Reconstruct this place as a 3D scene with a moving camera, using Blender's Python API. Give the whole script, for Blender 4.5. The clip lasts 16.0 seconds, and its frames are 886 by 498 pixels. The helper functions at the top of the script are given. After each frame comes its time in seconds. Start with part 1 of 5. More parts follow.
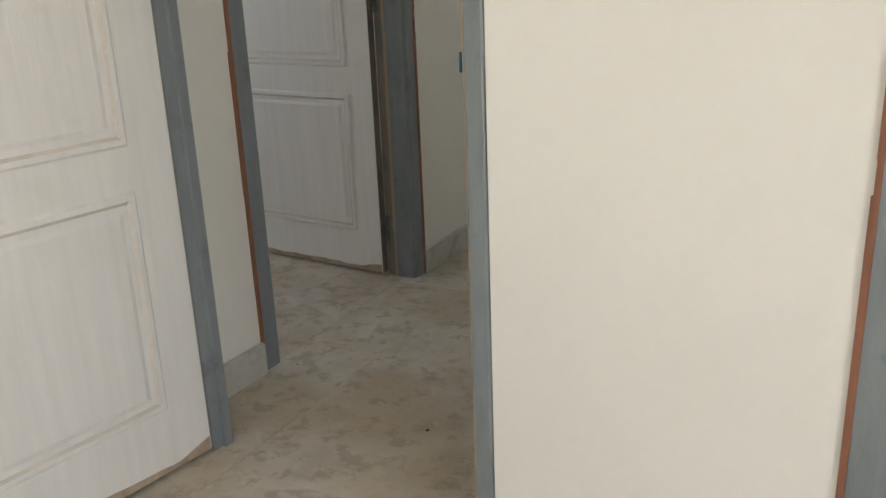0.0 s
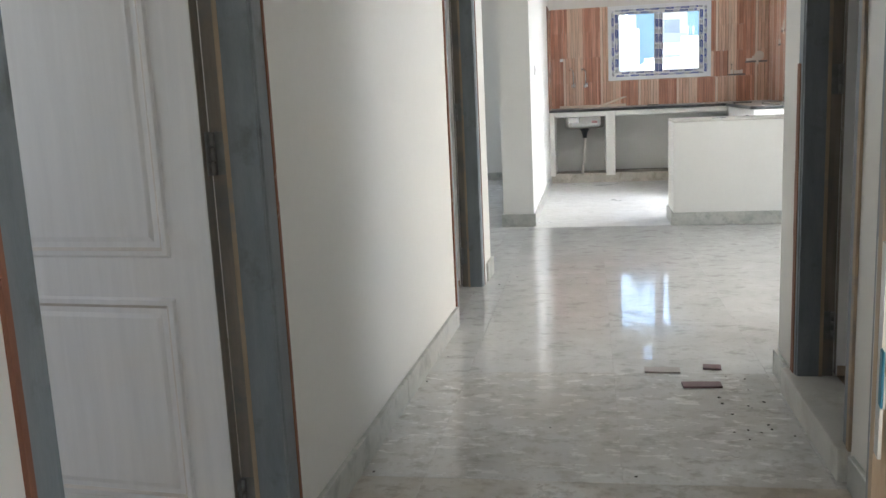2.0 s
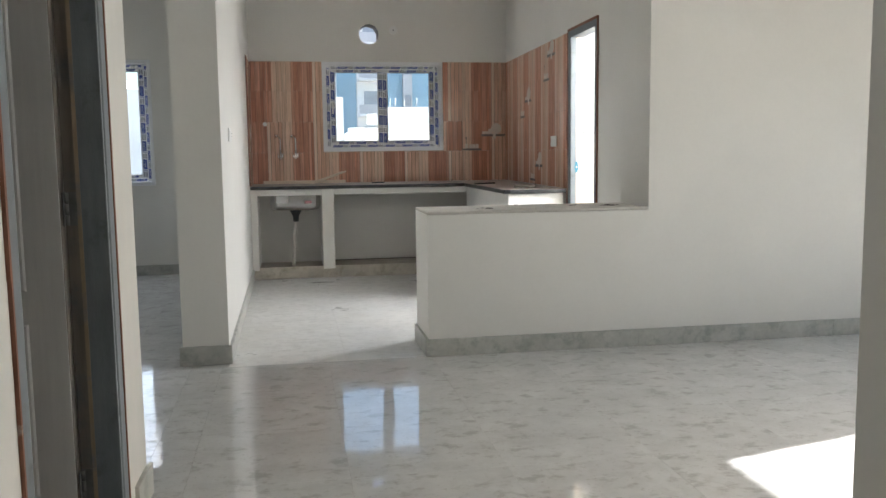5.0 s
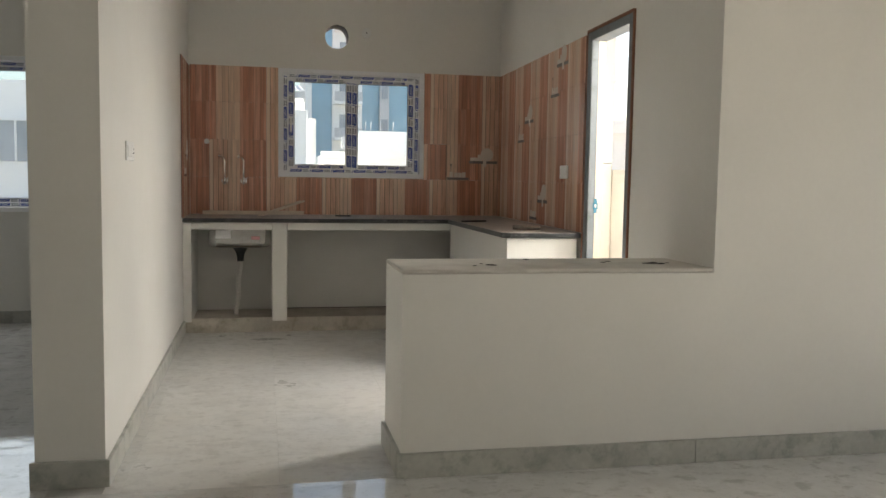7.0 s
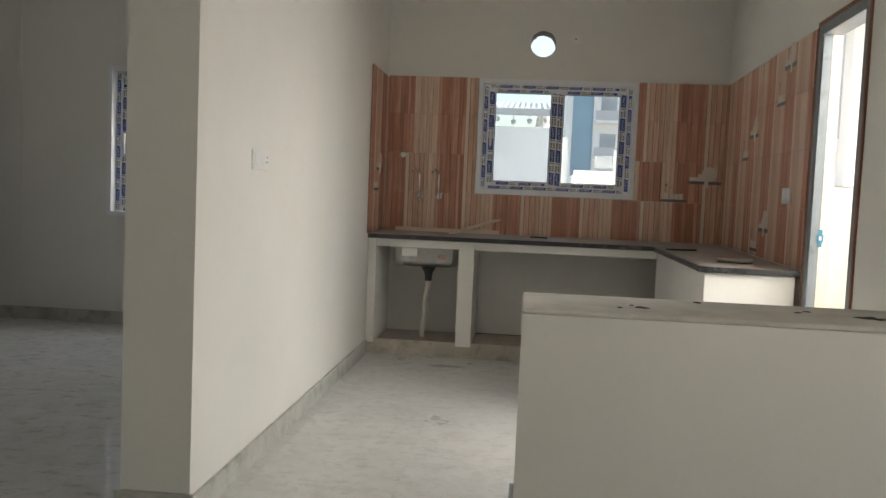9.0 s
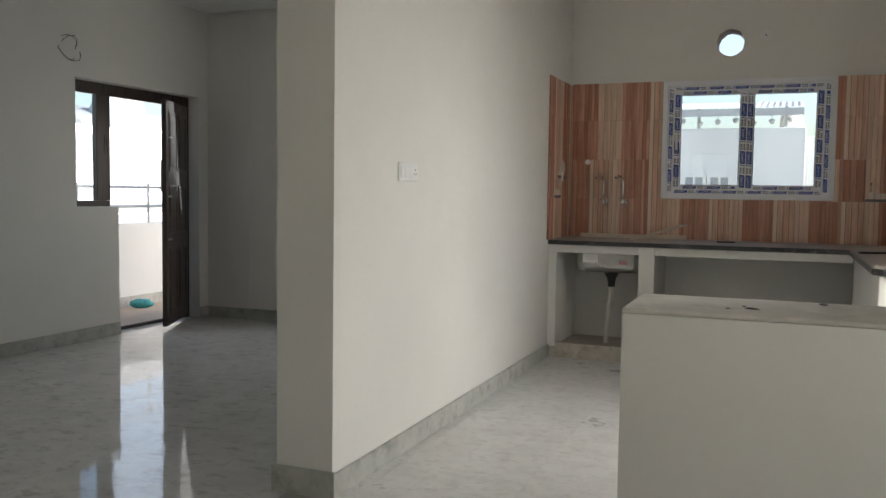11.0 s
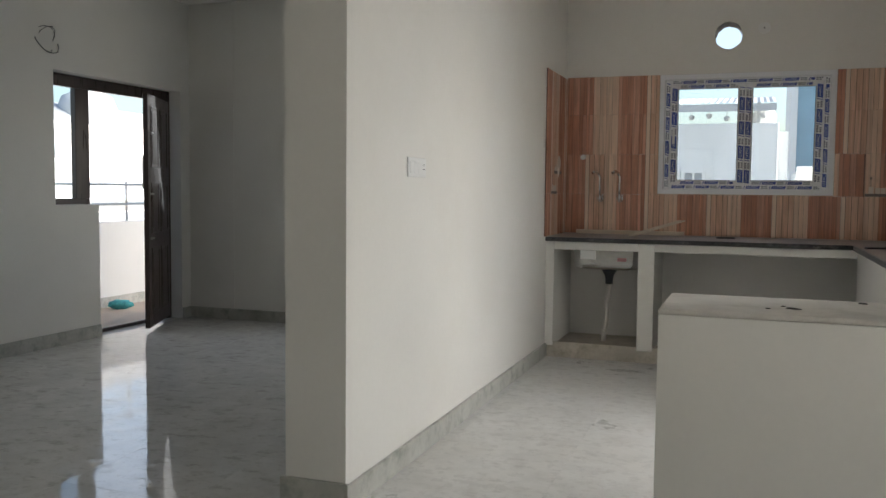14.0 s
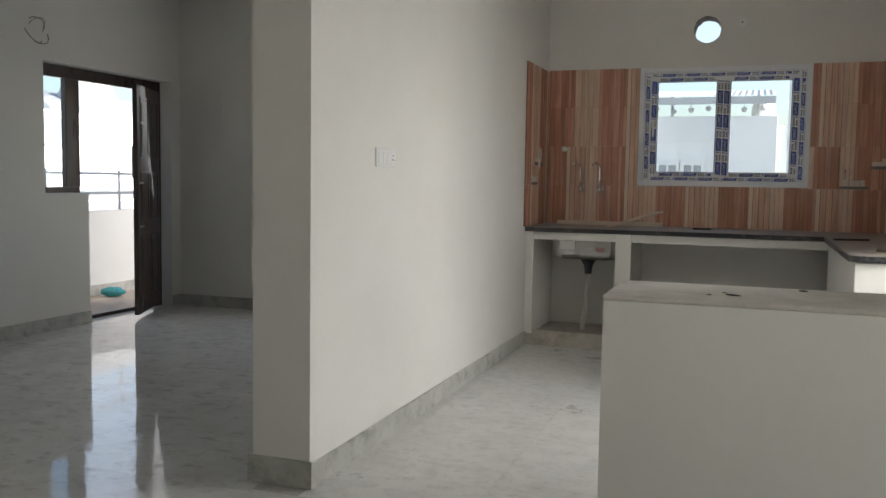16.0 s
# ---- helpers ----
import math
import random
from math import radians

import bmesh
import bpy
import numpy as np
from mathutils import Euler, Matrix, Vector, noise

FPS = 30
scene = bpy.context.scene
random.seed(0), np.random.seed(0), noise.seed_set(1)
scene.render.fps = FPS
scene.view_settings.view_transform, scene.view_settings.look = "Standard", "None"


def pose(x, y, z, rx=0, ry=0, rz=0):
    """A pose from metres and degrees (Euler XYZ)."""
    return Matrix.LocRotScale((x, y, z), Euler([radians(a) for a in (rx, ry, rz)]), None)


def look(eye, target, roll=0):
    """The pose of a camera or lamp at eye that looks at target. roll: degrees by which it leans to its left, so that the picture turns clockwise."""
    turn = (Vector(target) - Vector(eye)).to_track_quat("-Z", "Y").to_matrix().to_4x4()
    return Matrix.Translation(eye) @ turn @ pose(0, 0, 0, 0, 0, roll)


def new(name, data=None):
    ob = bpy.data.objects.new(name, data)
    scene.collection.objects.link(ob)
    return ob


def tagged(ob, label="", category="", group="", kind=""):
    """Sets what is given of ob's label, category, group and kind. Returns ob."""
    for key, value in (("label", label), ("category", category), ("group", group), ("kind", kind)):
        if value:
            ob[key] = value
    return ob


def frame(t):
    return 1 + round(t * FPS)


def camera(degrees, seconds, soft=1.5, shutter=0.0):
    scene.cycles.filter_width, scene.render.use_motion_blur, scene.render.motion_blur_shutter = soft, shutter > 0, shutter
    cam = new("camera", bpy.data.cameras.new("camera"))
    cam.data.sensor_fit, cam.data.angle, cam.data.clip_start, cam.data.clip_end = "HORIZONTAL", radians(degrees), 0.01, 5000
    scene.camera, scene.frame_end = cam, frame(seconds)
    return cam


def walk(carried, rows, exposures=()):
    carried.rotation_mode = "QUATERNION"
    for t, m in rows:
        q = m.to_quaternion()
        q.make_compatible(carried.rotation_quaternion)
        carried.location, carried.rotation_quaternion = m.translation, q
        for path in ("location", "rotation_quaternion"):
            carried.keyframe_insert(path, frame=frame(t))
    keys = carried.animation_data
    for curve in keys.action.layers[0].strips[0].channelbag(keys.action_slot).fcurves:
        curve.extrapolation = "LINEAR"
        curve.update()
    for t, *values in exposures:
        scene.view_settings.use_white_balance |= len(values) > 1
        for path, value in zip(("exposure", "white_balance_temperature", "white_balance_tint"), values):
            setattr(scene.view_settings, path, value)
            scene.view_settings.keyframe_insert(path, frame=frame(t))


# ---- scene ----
cam = camera(54.1, 16.0, soft=1.5)
PATH = [
    (0, (0.671, 1.223, 1.161), (-0.215, 2.905, 0.541), -2.3),
    (0.5, (0.495, 1.303, 1.147), (-0.453, 2.963, 0.561), -1.1),
    (1, (0.261, 1.5, 1.172), (-0.618, 3.229, 0.684), -2.1),
    (1.5, (-0.015, 1.762, 1.176), (-0.589, 3.639, 0.794), -2.0),
    (2, (-0.162, 2.07, 1.177), (-0.5, 4.01, 0.823), -2.7),
    (2.5, (-0.285, 2.434, 1.202), (-0.425, 4.408, 0.914), -2.1),
    (3, (-0.381, 2.786, 1.214), (-0.253, 4.765, 0.955), -0.9),
    (3.5, (-0.362, 3.173, 1.206), (-0.156, 5.148, 0.962), -1.4),
    (4, (-0.35, 3.566, 1.203), (-0.122, 5.54, 0.98), -0.3),
    (4.5, (-0.306, 4.0, 1.211), (0.012, 5.961, 0.983), -1.4),
    (7, (-0.036, 5.997, 1.242), (0.368, 7.948, 1.078), 0.9),
    (7.5, (0.103, 6.345, 1.242), (0.485, 8.303, 1.102), -0.1),
    (8, (0.17, 6.576, 1.245), (0.419, 8.556, 1.114), 0.3),
    (8.5, (0.237, 6.664, 1.247), (0.387, 8.654, 1.116), 0.5),
    (9, (0.516, 6.578, 1.248), (0.327, 8.564, 1.111), 2.4),
    (9.5, (0.726, 6.595, 1.269), (0.415, 8.566, 1.12), 0.4),
    (10, (0.913, 6.551, 1.268), (0.437, 8.487, 1.113), 0.8),
    (10.2, (1.026, 6.496, 1.262), (0.398, 8.388, 1.102), 1.0),
    (12.5, (0.926, 6.571, 1.242), (0.156, 8.414, 1.132), 0.8),
    (13.0, (0.74, 6.74, 1.248), (0.034, 8.608, 1.104), 0.5),
    (13.5, (0.769, 6.590, 1.243), (0.090, 8.466, 1.108), 0.6),
    (14.0, (0.790, 6.591, 1.244), (0.122, 8.471, 1.107), 0.6),
    (14.5, (0.790, 6.593, 1.242), (0.140, 8.480, 1.101), 0.8),
    (15.0, (0.815, 6.604, 1.244), (0.169, 8.492, 1.104), 0.4),
    (15.5, (0.862, 6.580, 1.244), (0.220, 8.468, 1.101), 0.5),
    (16.0, (0.989, 6.533, 1.240), (0.314, 8.409, 1.083), 0.9),
]
EXPOSURES = [(0.0, 2.8, 6350, 10), (0.5, 2.88, 6050, 10), (1.0, 2.99, 5950, 10), (1.5, 3.1, 5900, 10), (2.5, 2.88, 5750, 10), (3.5, 2.6, 5720, 10), (4.5, 2.32, 5880, 10),
             (7.0, 1.72, 6750, 10), (8.0, 1.72, 6680, 10), (9.0, 1.7, 6600, 10), (10.0, 1.62, 6500, 10), (12.5, 1.64, 6280, 10), (16.0, 1.62, 6280, 10)]
walk(cam, [(t, look(eye, target, roll)) for t, eye, target, roll in PATH], EXPOSURES)

# ---------------------------------------------------------------- light
SUN_AZ = math.atan2(0.969, 0.248)          # clockwise from +y
SUN_EL = radians(32)
world = bpy.data.worlds.new("world")
scene.world = world
world.use_nodes = True
wn = world.node_tree.nodes
sky = wn.new("ShaderNodeTexSky")
sky.sky_type = "NISHITA"
sky.sun_disc = False
sky.sun_elevation = SUN_EL
sky.sun_rotation = SUN_AZ
sky.air_density, sky.dust_density, sky.ozone_density = 1.0, 2.5, 0.8
wn["Background"].inputs["Strength"].default_value = 0.1
world.node_tree.links.new(sky.outputs[0], wn["Background"].inputs["Color"])
sun = new("sun", bpy.data.lights.new("sun", "SUN"))
sun.data.energy, sun.data.angle, sun.data.color = 4.5, radians(0.6), (1.0, 0.95, 0.87)
sun.matrix_basis = look((0, 0, 30), (-0.969 * math.cos(SUN_EL), -0.248 * math.cos(SUN_EL), 30 - math.sin(SUN_EL)))


def window_lamp(name, eye, target, width, height, watts, colour=(1.0, 0.98, 0.95), spread=180):
    """Area lamp added at an opening, seen or unseen, to stand in for sky light."""
    lamp = new(name, bpy.data.lights.new(name, "AREA"))
    lamp.data.shape, lamp.data.size, lamp.data.size_y = "RECTANGLE", width, height
    lamp.data.energy, lamp.data.color, lamp.data.spread = watts, colour, radians(spread)
    lamp.matrix_basis = look(eye, target)
    return lamp


window_lamp("sky_light_living", (4.6, 7.7, 1.1), (-0.8, 5.6, 0.9), 1.15, 2.0, 4.2, spread=125)
window_lamp("sky_light_room", (3.05, -0.4, 1.5), (-0.3, 2.2, 1.1), 1.35, 1.2, 6.2)
# second lamp in an invented south opening, added to brighten the corridor
window_lamp("fill_room_south", (0.3, -2.05, 1.5), (-0.4, 2.6, 0.9), 1.35, 1.2, 0.9)
window_lamp("sky_light_utility", (3.28, 11.0, 2.1), (0.4, 11.5, 0.0), 1.9, 1.4, 56)
window_lamp("sky_light_bedroom", (-3.86, 3.42, 1.66), (-1.0, 3.6, 0.9), 0.85, 0.88, 1.5, (1.0, 0.92, 0.82))
window_lamp("sky_light_dining", (-2.3, 13.72, 1.53), (-2.2, 10.0, 0.7), 1.2, 1.05, 2.4)
window_lamp("sky_light_balcony", (-4.36, 12.75, 1.2), (-1.0, 11.6, 0.5), 0.9, 1.7, 1.3)


# ---------------------------------------------------------------- materials
def material(name, colour, rough=0.6, metal=0.0, var=0.06, scale=6.0, bump=0.02, fine=90.0, second=None, second_scale=1.2,
             second_amount=(0.5, 0.7), spec=0.5, rough_var=0.1, stretch=None, island=False, obj_var=0.0):
    m = bpy.data.materials.new(name)
    m.use_nodes = True
    n, l = m.node_tree.nodes, m.node_tree.links
    p = n["Principled BSDF"]
    p.inputs["Metallic"].default_value = metal
    p.inputs["Specular IOR Level"].default_value = spec
    geo = n.new("ShaderNodeNewGeometry")
    src = geo.outputs["Position"]
    if stretch:
        mp = n.new("ShaderNodeMapping")
        mp.inputs["Scale"].default_value = stretch
        l.new(src, mp.inputs["Vector"])
        src = mp.outputs["Vector"]
    a = n.new("ShaderNodeTexNoise")
    a.inputs["Scale"].default_value, a.inputs["Detail"].default_value = scale, 6.0
    l.new(src, a.inputs["Vector"])
    b = n.new("ShaderNodeTexNoise")
    b.inputs["Scale"].default_value, b.inputs["Detail"].default_value = fine, 3.0
    l.new(src, b.inputs["Vector"])
    add = n.new("ShaderNodeMath")
    add.operation = "MULTIPLY_ADD"
    add.inputs[1].default_value = 0.35
    l.new(b.outputs["Fac"], add.inputs[0])
    l.new(a.outputs["Fac"], add.inputs[2])
    ramp = n.new("ShaderNodeValToRGB")
    lo = [max(0.0, c * (1 - var * 1.6)) for c in colour]
    hi = [min(1.0, c * (1 + var * 1.2)) for c in colour]
    ramp.color_ramp.elements[0].position, ramp.color_ramp.elements[0].color = 0.4, (*lo, 1)
    ramp.color_ramp.elements[1].position, ramp.color_ramp.elements[1].color = 0.95, (*hi, 1)
    l.new(add.outputs[0], ramp.inputs["Fac"])
    out = ramp.outputs["Color"]
    if second:
        c = n.new("ShaderNodeTexNoise")
        c.inputs["Scale"].default_value, c.inputs["Detail"].default_value, c.inputs["Roughness"].default_value = second_scale, 8.0, 0.65
        l.new(geo.outputs["Position"], c.inputs["Vector"])
        r2 = n.new("ShaderNodeMapRange")
        r2.inputs["From Min"].default_value, r2.inputs["From Max"].default_value = second_amount
        l.new(c.outputs["Fac"], r2.inputs["Value"])
        mix = n.new("ShaderNodeMixRGB")
        mix.inputs["Color2"].default_value = (*second, 1)
        l.new(r2.outputs["Result"], mix.inputs["Fac"])
        l.new(out, mix.inputs["Color1"])
        out = mix.outputs["Color"]
    if island or obj_var:
        hsv = n.new("ShaderNodeHueSaturation")
        if island:
            rnd = geo.outputs["Random Per Island"]
        else:
            rnd = n.new("ShaderNodeObjectInfo").outputs["Random"]
        mr = n.new("ShaderNodeMapRange")
        v = obj_var or 0.12
        mr.inputs["To Min"].default_value, mr.inputs["To Max"].default_value = 1 - v, 1 + v
        l.new(rnd, mr.inputs["Value"])
        l.new(mr.outputs["Result"], hsv.inputs["Value"])
        l.new(out, hsv.inputs["Color"])
        out = hsv.outputs["Color"]
    l.new(out, p.inputs["Base Color"])
    rr = n.new("ShaderNodeMapRange")
    rr.inputs["To Min"].default_value, rr.inputs["To Max"].default_value = max(0.02, rough - rough_var), min(1.0, rough + rough_var)
    l.new(a.outputs["Fac"], rr.inputs["Value"])
    l.new(rr.outputs["Result"], p.inputs["Roughness"])
    if bump:
        bp = n.new("ShaderNodeBump")
        bp.inputs["Strength"].default_value, bp.inputs["Distance"].default_value = min(1.0, bump * 10), 0.004
        l.new(add.outputs[0], bp.inputs["Height"])
        l.new(bp.outputs["Normal"], p.inputs["Normal"])
    return m


PAINT = material("cream_wall_paint", (0.81, 0.795, 0.75), 0.48, var=0.025, scale=1.6, fine=45, bump=0.012, second=(0.76, 0.74, 0.68), second_scale=0.9, second_amount=(0.52, 0.85))
GROUT = material("grey_grout", (0.42, 0.41, 0.39), 0.8, var=0.1, scale=20)
# cement colour lowered to carry the shade inside the vent hole and the open joint
HOLE = material("shaded_cement", (0.15, 0.135, 0.12), 0.95, var=0.25, scale=30, bump=0.08)
CEIL = material("ceiling_paint", (0.82, 0.81, 0.77), 0.8, var=0.02, scale=2, bump=0.01)
DOOR = material("white_door_skin", (0.78, 0.77, 0.755), 0.42, var=0.035, scale=3.0, fine=60, bump=0.03, stretch=(14, 14, 1.0), second=(0.66, 0.64, 0.60), second_scale=3.0, second_amount=(0.6, 0.85))
# darker tan for the inner slope of the panel mouldings
MOULD_SLOPE = material("tan_moulding", (0.64, 0.595, 0.54), 0.8, var=0.1, scale=8)
REBATE = material("bare_rebate_wood", (0.25, 0.22, 0.185), 0.7, var=0.15, scale=5, stretch=(12, 12, 1), second=(0.17, 0.17, 0.17), second_scale=5, second_amount=(0.5, 0.65))
STAIN = material("brown_water_stain", (0.42, 0.33, 0.25), 0.7, var=0.25, scale=20)
PRIMER = material("grey_primer", (0.21, 0.235, 0.25), 0.5, var=0.12, scale=5, fine=50, stretch=(6, 6, 1), second=(0.13, 0.135, 0.135), second_scale=7, second_amount=(0.56, 0.72))
RAWWOOD = material("bare_frame_wood", (0.42, 0.32, 0.22), 0.7, var=0.15, scale=5, stretch=(12, 12, 1), second=(0.25, 0.25, 0.25), second_scale=5, second_amount=(0.52, 0.66))
PALEWOOD = material("pale_bare_wood", (0.72, 0.58, 0.45), 0.6, var=0.08, scale=4, stretch=(12, 12, 1))
BROWN = material("red_oxide_wood", (0.25, 0.105, 0.06), 0.65, var=0.2, scale=6, stretch=(10, 10, 1), second=(0.50, 0.42, 0.34), second_scale=9, second_amount=(0.62, 0.7))
STEEL = material("steel", (0.55, 0.55, 0.54), 0.32, 1.0, var=0.1, scale=20, bump=0.0)
SINKSTEEL = material("brushed_sink_steel", (0.50, 0.49, 0.47), 0.10, 1.0, var=0.06, scale=20, bump=0.0, rough_var=0.05)
HINGE = material("dull_hinge_steel", (0.24, 0.24, 0.23), 0.45, 0.8, var=0.15, scale=30, bump=0.0)
CHROME = material("chrome", (0.8, 0.8, 0.8), 0.12, 1.0, var=0.02, bump=0.0, rough_var=0.04)
SKIRT = material("marble_skirting", (0.50, 0.50, 0.46), 0.35, var=0.12, scale=5, fine=40, bump=0.0, second=(0.30, 0.31, 0.28), second_scale=9, second_amount=(0.5, 0.68))
STAINED = material("stained_marble_plinth", (0.52, 0.48, 0.41), 0.45, var=0.14, scale=6, fine=40, bump=0.01, second=(0.33, 0.29, 0.22), second_scale=11, second_amount=(0.48, 0.68))
SILL = material("white_marble_sill", (0.66, 0.65, 0.61), 0.4, var=0.1, scale=6, bump=0.0, second=(0.5, 0.48, 0.43), second_scale=7, second_amount=(0.5, 0.7))
GRANITE = material("black_granite", (0.035, 0.037, 0.04), 0.3, var=0.3, scale=60, fine=300, bump=0.0, second=(0.16, 0.155, 0.15), second_scale=14, second_amount=(0.55, 0.75))
DUSTGRAN = material("dust_covered_granite", (0.40, 0.35, 0.31), 0.65, var=0.12, scale=7, bump=0.01, second=(0.2, 0.18, 0.17), second_scale=3, second_amount=(0.6, 0.8))
UPVC = material("white_upvc", (0.86, 0.87, 0.89), 0.35, var=0.02, bump=0.0)
FILMBLUE = material("blue_film_print", (0.025, 0.07, 0.36), 0.35, var=0.1, bump=0.0)
FILMGREY = material("grey_film_print", (0.24, 0.26, 0.31), 0.35, var=0.1, bump=0.0)
WHITEPL = material("white_plastic", (0.82, 0.82, 0.80), 0.35, var=0.02, bump=0.0)
PIPEPL = material("milky_hose", (0.72, 0.69, 0.64), 0.45, var=0.06, bump=0.0)
DARKPL = material("dark_grey_plastic", (0.05, 0.055, 0.06), 0.4, var=0.1, bump=0.0)
CONCRETE = material("raw_plaster", (0.45, 0.42, 0.37), 0.9, var=0.15, scale=9, bump=0.05, second=(0.32, 0.29, 0.25), second_scale=6, second_amount=(0.5, 0.7))
PLINTH = material("dusty_cement_plinth", (0.56, 0.50, 0.43), 0.85, var=0.12, scale=8, bump=0.03, second=(0.40, 0.35, 0.29), second_scale=5, second_amount=(0.52, 0.72))
CAPSTONE = material("dusty_wall_top", (0.64, 0.61, 0.56), 0.75, var=0.08, scale=7, bump=0.02, second=(0.52, 0.48, 0.43), second_scale=5, second_amount=(0.52, 0.7))
DARKWOOD = material("dark_brown_polished_wood", (0.055, 0.038, 0.034), 0.3, var=0.2, scale=4, stretch=(9, 9, 1))
PLANK_D = [material("dark_plank_print_" + k, c, 0.22, var=0.26, scale=3.2, fine=26, bump=0.0, stretch=(22, 22, 0.9), island=True, obj_var=0.1, second=tuple(v * 0.78 for v in c), second_scale=5.0, second_amount=(0.52, 0.8), rough_var=0.04)
           for k, c in (("a", (0.58, 0.295, 0.20)), ("b", (0.65, 0.36, 0.255)), ("c", (0.52, 0.25, 0.165)))]
PLANK_M = [material("tan_plank_print_" + k, c, 0.22, var=0.2, scale=3.0, fine=30, bump=0.0, stretch=(26, 26, 1.2), island=True, obj_var=0.08, second=tuple(v * 0.8 for v in c), second_scale=7.0, second_amount=(0.56, 0.76), rough_var=0.04)
           for k, c in (("a", (0.75, 0.50, 0.365)), ("b", (0.69, 0.44, 0.315)))]
PLANK_L = [material("light_plank_print_" + k, c, 0.22, var=0.16, scale=3.0, fine=30, bump=0.0, stretch=(24, 24, 1.2), island=True, obj_var=0.07, second=tuple(v * 0.86 for v in c), second_scale=7.0, second_amount=(0.56, 0.76), rough_var=0.04)
           for k, c in (("a", (0.79, 0.585, 0.445)), ("b", (0.75, 0.535, 0.40)))]
PLANK_N = material("pale_plank_print", (0.83, 0.665, 0.53), 0.22, var=0.08, scale=3.0, fine=30, bump=0.0, stretch=(24, 24, 1.2), rough_var=0.04)
GROOVE = material("groove", (0.15, 0.075, 0.05), 0.6, var=0.1, bump=0.0)
BLUETAPE = material("blue_masking_film", (0.04, 0.20, 0.30), 0.5, var=0.1, bump=0.0)
TEAL = material("teal_cloth", (0.08, 0.38, 0.40), 0.9, var=0.2, scale=30, bump=0.06)
SCRAP = material("maroon_laminate_scrap", (0.17, 0.10, 0.10), 0.5, var=0.15, bump=0.0)
SCRAPL = material("pale_laminate_scrap", (0.40, 0.36, 0.33), 0.5, var=0.1, bump=0.0)
BWHITE = material("white_render", (0.80, 0.80, 0.78), 0.85, var=0.04, scale=0.4, fine=4, second=(0.66, 0.66, 0.64), second_scale=0.25, second_amount=(0.55, 0.8))
BGREY = material("grey_render", (0.50, 0.51, 0.52), 0.85, var=0.08, scale=0.4, fine=4)
BCREAM = material("cream_exterior_render", (0.78, 0.72, 0.62), 0.8, var=0.05, scale=1.5, second=(0.66, 0.59, 0.48), second_scale=1.6, second_amount=(0.55, 0.8))
BLUEGL = material("blue_facade_glass", (0.27, 0.42, 0.52), 0.15, var=0.12, scale=0.6, bump=0.0)
TIN = material("tin_sheet", (0.45, 0.45, 0.46), 0.5, 0.3, var=0.1, scale=1)
GROUND = material("dusty_ground", (0.36, 0.31, 0.25), 0.95, var=0.15, scale=0.1, fine=2)


